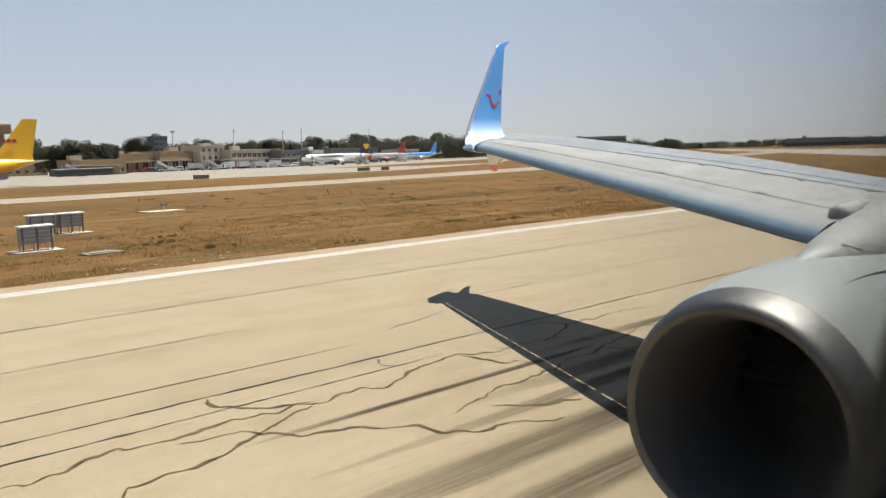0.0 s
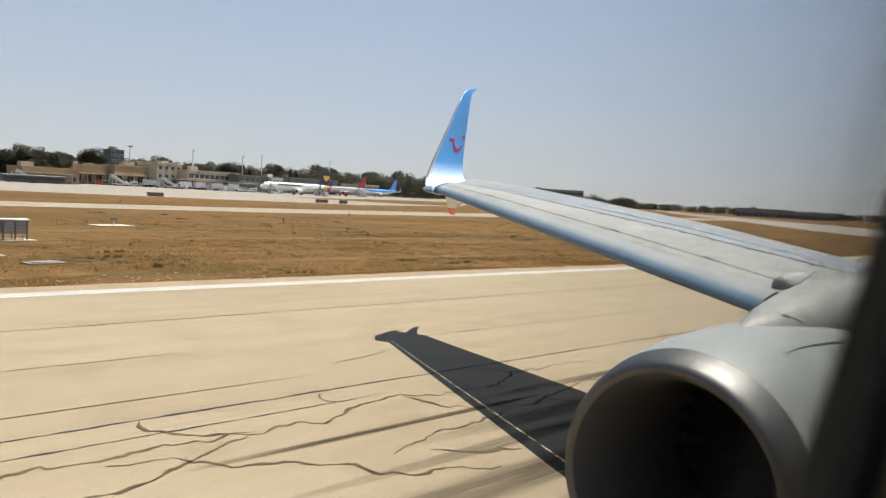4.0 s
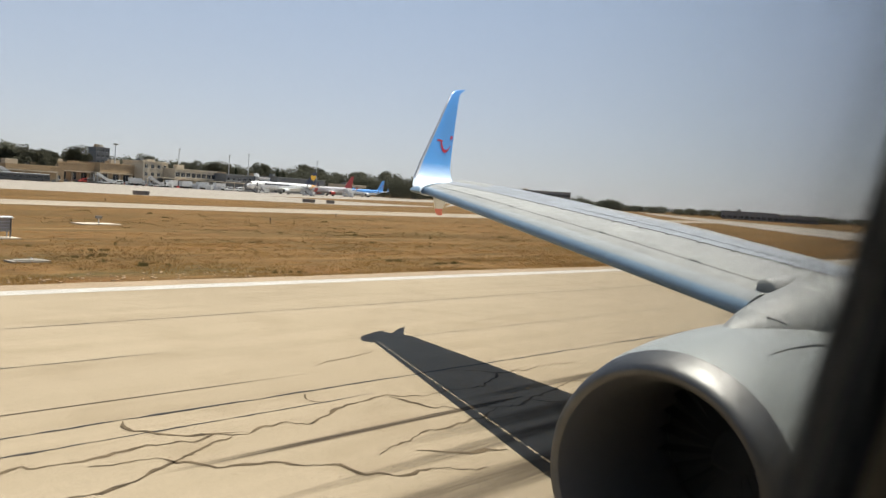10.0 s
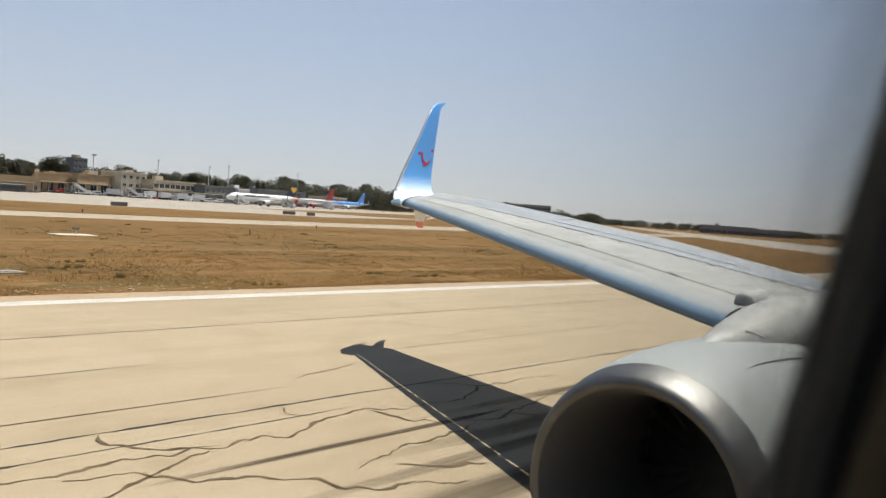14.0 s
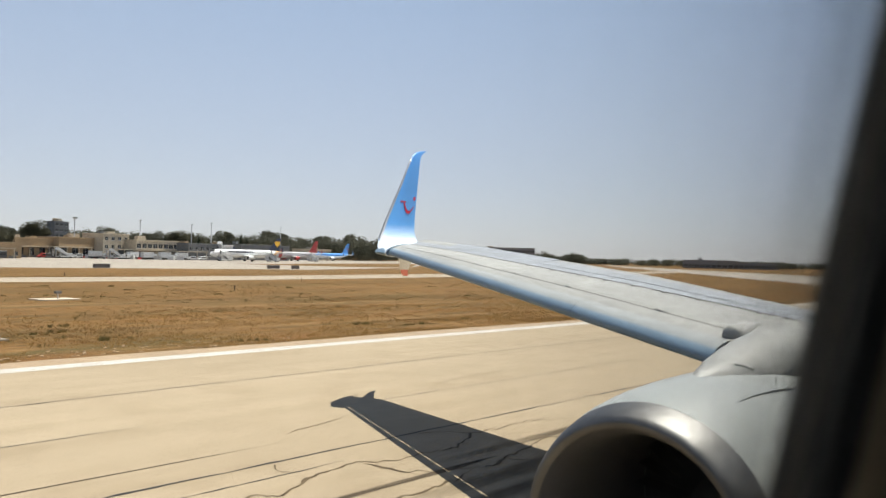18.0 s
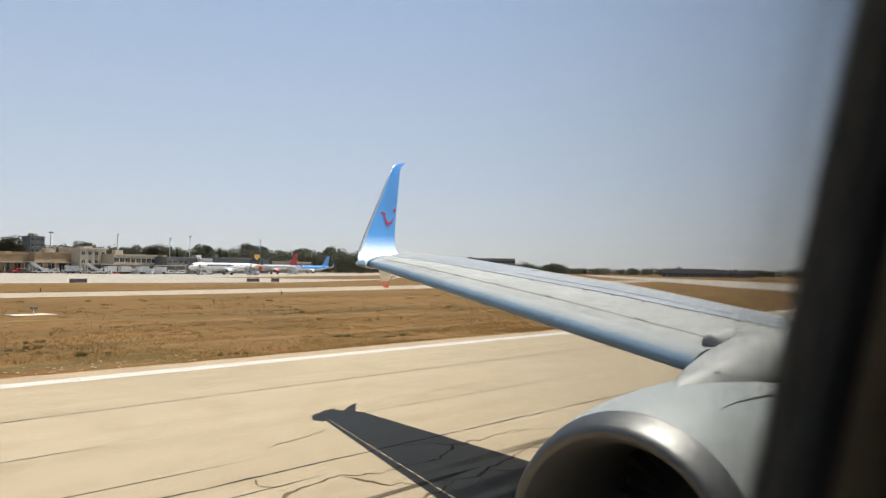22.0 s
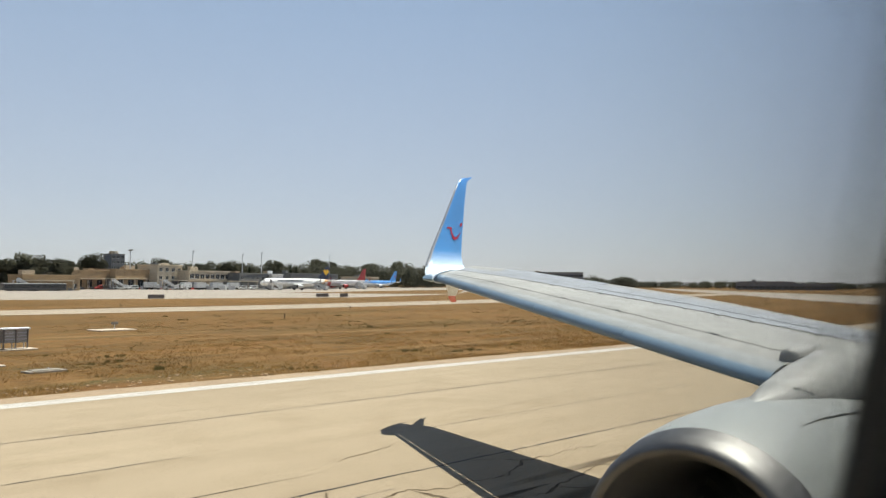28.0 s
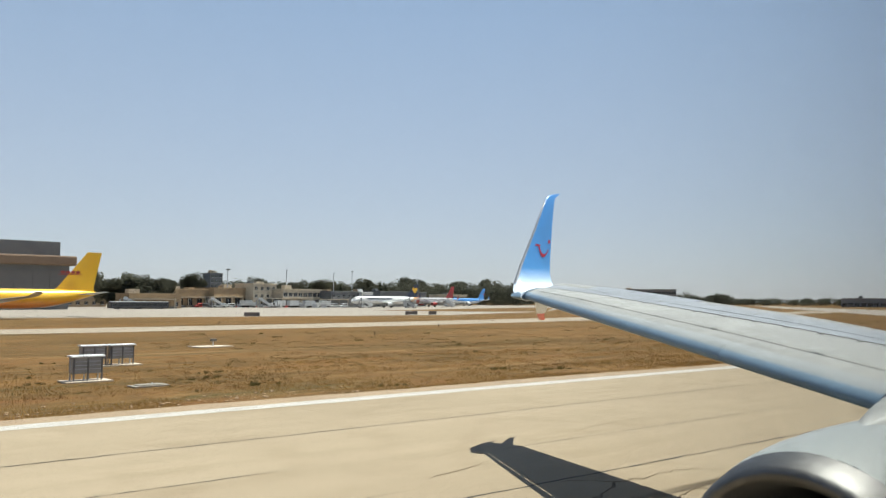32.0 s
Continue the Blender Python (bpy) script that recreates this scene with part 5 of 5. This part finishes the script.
def stairs_truck(bearing, away, turn):
    ob = thing("stairs_truck", far(bearing, away, 0.02), turn, label="white boarding stairs on a truck", category="boarding stairs", group="boarding stairs")
    part("chassis", boxed(0, 0, 0.5, 7.0, 2.0, 0.5, bevel=0.05), WHITE, ob)
    part("cab", boxed(-2.9, 0, 0.8, 1.4, 1.9, 1.4, bevel=0.15), WHITE, ob)
    m = Matrix.Translation((0.6, 0, 2.1)) @ Matrix.Rotation(radians(-31), 4, "Y")
    part("flight", boxed(0, 0, 0, 6.6, 1.6, 0.25, m=m), STEEL, ob)
    for s in (-1, 1):
        part("side_panel", boxed(0, s * 0.85, 0.1, 6.8, 0.06, 1.1, m=m), WHITE, ob, "white side panel")
    part("platform", boxed(4.0, 0, 3.7, 1.8, 1.8, 0.15), STEEL, ob)
    for x in (3.3, 4.7):
        part("prop", boxed(x, 0, 1.0, 0.15, 1.4, 2.7), STEEL, ob)
    for x in (-2.6, 2.4):
        for s in (-1, 1):
            part("wheel", cone(bmesh.new(), (x, s * 0.85, 0.42), (x, s * 1.05, 0.42), 0.42, 0.42, 14), BLACK, ob)
    return ob


for b, d, t in ((22.4, 386, 185), (25.6, 390, 180), (32.6, 390, 190), (35.8, 393, 100), (16.9, 330, 178), (38.6, 470, 95)):
    stairs_truck(b, d, t)


def bus(bearing, away, turn):
    ob = thing("apron_bus", far(bearing, away, 0.02), turn, label="long dark apron bus with a pale roof", category="bus", group="apron buses")
    part("body", boxed(0, 0, 0.35, 13.5, 2.7, 2.3, bevel=0.12), BUS_DARK, ob)
    part("roof", boxed(0, 0, 2.65, 13.4, 2.6, 0.25, bevel=0.08), WHITE, ob, "pale roof")
    for k in range(6):
        part("side_glass", boxed(-5.4 + k * 2.15, -1.36, 1.2, 1.9, 0.05, 1.0), DARK_GLASS, ob)
    for x in (-4.2, 4.0):
        for s in (-1, 1):
            part("wheel", cone(bmesh.new(), (x, s * 1.15, 0.48), (x, s * 1.37, 0.48), 0.48, 0.48, 14), BLACK, ob)
    return ob


bus(16.6, 320, 8)
bus(18.0, 325, 5)


def barrier(bearing, away, turn, paint):
    ob = thing("barrier", far(bearing, away, 0.02), turn, label="red apron barrier block" if paint is RED else "white apron barrier block", category="barrier", group="apron barriers")
    rings = [[(x, y, z) for y, z in ((-0.3, 0), (0.3, 0), (0.12, 0.35), (0.08, 0.9), (-0.08, 0.9), (-0.12, 0.35))] for x in (-1.0, 1.0)]
    part("body", loft(bmesh.new(), rings, True, True), paint, ob)
    return ob


for k in range(24):
    barrier(19.4 + k * 0.33, 402, 12, RED if k % 2 else WHITE)


def baggage_cart(bearing, away, turn):
    ob = thing("baggage_cart", far(bearing, away, 0.02), turn, label="covered grey baggage cart parked on the apron", category="baggage cart", group="baggage carts")
    part("deck", boxed(0, 0, 0.45, 3.0, 1.5, 0.15, bevel=0.02), STEEL, ob)
    part("cover", boxed(0, 0, 1.95, 3.1, 1.6, 0.12, bevel=0.04), WHITE, ob, "pale cover")
    part("back_curtain", boxed(0, 0.7, 0.6, 2.9, 0.06, 1.35), BOX_GREY, ob)
    for x in (-1.4, 1.4):
        for y in (-0.7, 0.7):
            part("post", boxed(x, y, 0.6, 0.07, 0.07, 1.35), STEEL, ob)
        for s in (-1, 1):
            part("wheel", cone(bmesh.new(), (x * 0.75, s * 0.55, 0.24), (x * 0.75, s * 0.72, 0.24), 0.24, 0.24, 12), BLACK, ob)
    return ob


cart = baggage_cart(21.6, 386, 10)
for b, d, a in ((22.05, 386.5, 12), (22.5, 387, 9), (25.6, 392, 14), (26.05, 393, 14), (29.0, 404, 30), (31.2, 414, 16), (31.65, 415, 15), (33.2, 455, 18), (19.3, 372, 8)):
    copy_thing(cart, pose(*far(b, d, 0.02), 0, 0, a))


# ---- things in the grass ----
def sign_board(x, y, wide):
    ob = thing("taxiway_sign", (x, y, 0), 3, label="dark back of a low taxiway sign in grass", category="sign", group="taxiway signs")
    part("panel", boxed(0, 0, 0.25, wide, 0.25, 0.85, bevel=0.03), BOX_GREY, ob, "dull brown sign panel")
    for k in (-0.35, 0.35):
        part("leg", boxed(k * wide, 0, 0, 0.08, 0.08, 0.27), STEEL, ob)
    return ob


for x, y, w in ((66.0, 163.0, 3.6), (111.0, 166.5, 3.8), (117.0, 165.5, 2.5)):
    sign_board(x, y, w)


def light_box(x, y, turn, count=1):
    """An approach-slope lamp housing on legs over a slab."""
    ob = thing("approach_light_box", (x, y, 0), turn, label="grey lamp housing on legs with white lid, on pad", category="runway light", group="approach light boxes")
    part("pad", boxed(0, 0, -0.05, 2.1, 1.3, 0.12, bevel=0.02), PAD, ob, "pale concrete pad")
    part("housing", boxed(0, 0, 0.40, 1.36, 0.52, 0.74, bevel=0.03), BOX_PALE, ob)
    for k in (-1, 0, 1):
        part("louvre", boxed(0, -0.275, 0.58 + k * 0.17 + 0.17, 1.24, 0.03, 0.05), STEEL, ob)
    bm = bmesh.new()
    for k in range(3):
        box(bm, 0, -0.24 + k * 0.24, 1.14 + 0.03 * (1 - abs(k - 1)), 1.5, 0.25, 0.07, bevel=0.015)
    part("lid", bm, LID_WHITE, ob, "white ridged lid")
    for k in (-0.62, 0.0, 0.62):
        part("rib", boxed(k, -0.30, 0.1, 0.06, 0.05, 1.06), BOX_GREY, ob)
        for s in (-0.24, 0.24):
            part("leg", cone(bmesh.new(), (k, s, 0.05), (k, s, 0.45), 0.035, 0.035, 8), STEEL, ob)
    return ob


light_box(1.75, 41.0, 4)
light_box(4.25, 49.5, 4)
light_box(5.80, 49.6, 4)


def marker_post(x, y):
    ob = thing("marker_post", (x, y, 0), 0, label="short black marker post in the dry grass", category="marker post", group="marker posts")
    part("stem", cone(bmesh.new(), (0, 0, -0.05), (0, 0, 0.18), 0.035, 0.035, 10), BLACK, ob)
    part("paddle", boxed(0, 0, 0.17, 0.11, 0.035, 0.38, bevel=0.01), BLACK, ob)
    return ob


for x, y in ((38.0, 72.0), (62.0, 92.0), (40.0, 118.0), (44.0, 31.2)):
    marker_post(x, y)


def slab(x, y, turn, w, d):
    ob = thing("cable_pit_cover", (x, y, 0), turn, label="weathered concrete cover set in the grass", category="pit cover", group="pit covers")
    part("rim", boxed(0, 0, -0.07, w, d, 0.15, bevel=0.02), SLAB_GREY, ob)
    part("lid", boxed(0, 0.02, 0.075, w * 0.7, d * 0.7, 0.04, bevel=0.01), SLAB_GREY, ob)
    part("stud", cone(bmesh.new(), (w * 0.1, 0, 0.11), (w * 0.1, 0, 0.18), 0.05, 0.03, 8), STEEL, ob)
    return ob


pad = thing("lamp_pad", (17.0, 64.0, 0), 6, label="pale concrete pad with a low runway lamp", category="runway light")
part("slab", boxed(0, 0, -0.04, 3.0, 2.0, 0.12, bevel=0.02), PAD, pad, "pale concrete slab")
part("stem", cone(bmesh.new(), (0.2, 0, 0.07), (0.2, 0, 0.45), 0.05, 0.04, 8), STEEL, pad)
part("lamp", boxed(0.2, 0, 0.45, 0.5, 0.22, 0.2, bevel=0.03), BOX_GREY, pad, "dark lamp head")
slab(3.4, 37.2, 8, 1.6, 0.8)
slab(-4.6, 53.0, 3, 2.2, 1.6)


# ---- dry grass, weeds and stones ----
def tufts(name, label, mat, spots, seed, blades, height, width, spread, fan=0.5):
    """Clumps of leaning blades at the given spots of (x, y, size)."""
    rng = random.Random(seed)
    verts, faces = [], []
    for x, y, s in spots:
        for k in range(blades):
            a, r = rng.uniform(0, math.tau), spread * s * rng.random() ** 0.6
            bx, by = x + r * math.cos(a), y + r * math.sin(a)
            h = height * s * rng.uniform(0.5, 1.2) * (1.15 - 0.5 * r / (spread * s))
            w = width * s * rng.uniform(0.7, 1.4)
            t = rng.uniform(0, math.tau)
            lx, ly = h * (rng.uniform(-0.5, 0.5) + fan * math.cos(a)), h * (rng.uniform(-0.5, 0.5) + fan * math.sin(a))
            i = len(verts)
            verts += [(bx - w * math.cos(t), by - w * math.sin(t), -0.01), (bx + w * math.cos(t), by + w * math.sin(t), -0.01), (bx + lx, by + ly, h)]
            faces.append((i, i + 1, i + 2))
    me = bpy.data.meshes.new(name)
    me.from_pydata(verts, [], faces)
    me.materials.append(mat)
    return tagged(new(name, me), label, "grass", kind="stuff")


def scatter(count, seed, x0, x1, y0, y1, near=2.0):
    """Places in the field, denser towards the runway, in drifts."""
    rng = random.Random(seed)
    out = []
    while len(out) < count:
        y = y0 + (y1 - y0) * rng.random() ** near
        x = rng.uniform(x0, x1) * (0.4 + 0.6 * y / y1) if near > 1 else rng.uniform(x0, x1)
        if y < pavement_edge(x) + 0.1 or x < -25:
            continue
        if noise.noise(Vector((x * 0.12, y * 0.22, seed))) + rng.uniform(-0.35, 0.5) < 0:
            continue
        out.append((x, y, rng.uniform(0.6, 1.3)))
    return out


def drifts(count, seed, x0, x1, y0, y1, grain, bias):
    """Places in the field gathered into long drifts, thinning away from the runway."""
    rng = random.Random(seed)
    out = []
    while len(out) < count:
        y = y0 + (y1 - y0) * rng.random() ** 1.5
        x = rng.uniform(x0, x1)
        if y < pavement_edge(x) + rng.random() ** 2 * 0.5:
            continue
        if noise.noise(Vector((x * grain, y * grain * 2.2, seed * 3.7))) + rng.uniform(-0.25, 0.25) < bias:
            continue
        out.append((x, y, rng.uniform(0.5, 1.4) ** 1.3))
    return out


def clusters(spots, seed, wide):
    """Several uneven plants round each spot."""
    rng = random.Random(seed)
    return [(x + rng.gauss(0, wide), y + rng.gauss(0, wide * 0.4), s * rng.uniform(0.3, 0.95)) for x, y, s in spots for k in range(rng.randint(1, 6))]


tufts("dry_grass", "pale dry straw grass standing beside the runway", STRAW_PALE, drifts(9000, 3, -12, 70, 29.8, 48, 0.14, -0.06), 5, 8, 0.10, 0.010, 0.22, 0.5)
tufts("dry_grass", "reddish brown dry grass beside the runway", STRAW_RED, drifts(5000, 4, -12, 70, 29.8, 55, 0.12, 0.10), 6, 8, 0.09, 0.011, 0.25, 0.5)
tufts("dry_grass", "dry straw grass further out in the field", STRAW, drifts(4000, 5, -6, 130, 34, 88, 0.09, 0.02), 7, 6, 0.09, 0.022, 0.40, 0.8)
tufts("dry_grass", "brown dry grass far out in the field", STRAW, drifts(1600, 6, 10, 170, 116, 150, 0.08, 0.0), 8, 6, 0.09, 0.03, 0.5, 0.8)
tufts("weeds", "low dull green weeds in drifts beside the runway", WEED, drifts(700, 7, -12, 70, 30.2, 60, 0.10, 0.20), 9, 14, 0.11, 0.012, 0.2, 0.4)
tufts("weeds", "bushy dark green weeds scattered in the dry grass", WEED, clusters(scatter(70, 7, -20, 110, 31, 88, 1.3), 17, 0.45), 8, 70, 0.22, 0.012, 0.18, 0.4)
tufts("weeds", "low dull green weeds far out in the field", WEED, drifts(500, 9, 10, 170, 50, 88, 0.05, 0.16), 10, 10, 0.12, 0.03, 0.5, 0.45)

rng = random.Random(21)
bm = bmesh.new()
for k in range(130):
    x, y = rng.gauss(4, 6), 30.2 + abs(rng.gauss(0, 1.2))
    s = rng.uniform(0.02, 0.07)
    r = bmesh.ops.create_icosphere(bm, subdivisions=1, radius=s)
    m = Matrix.Translation((x, y, s * 0.3)) @ Matrix.Diagonal((rng.uniform(0.8, 1.5), rng.uniform(0.7, 1.2), 0.6, 1))
    bmesh.ops.transform(bm, matrix=m, verts=r["verts"])
tagged(part("loose_stones", bm, STONE), "scattered pale stones in bare brown soil", "stones", kind="stuff")
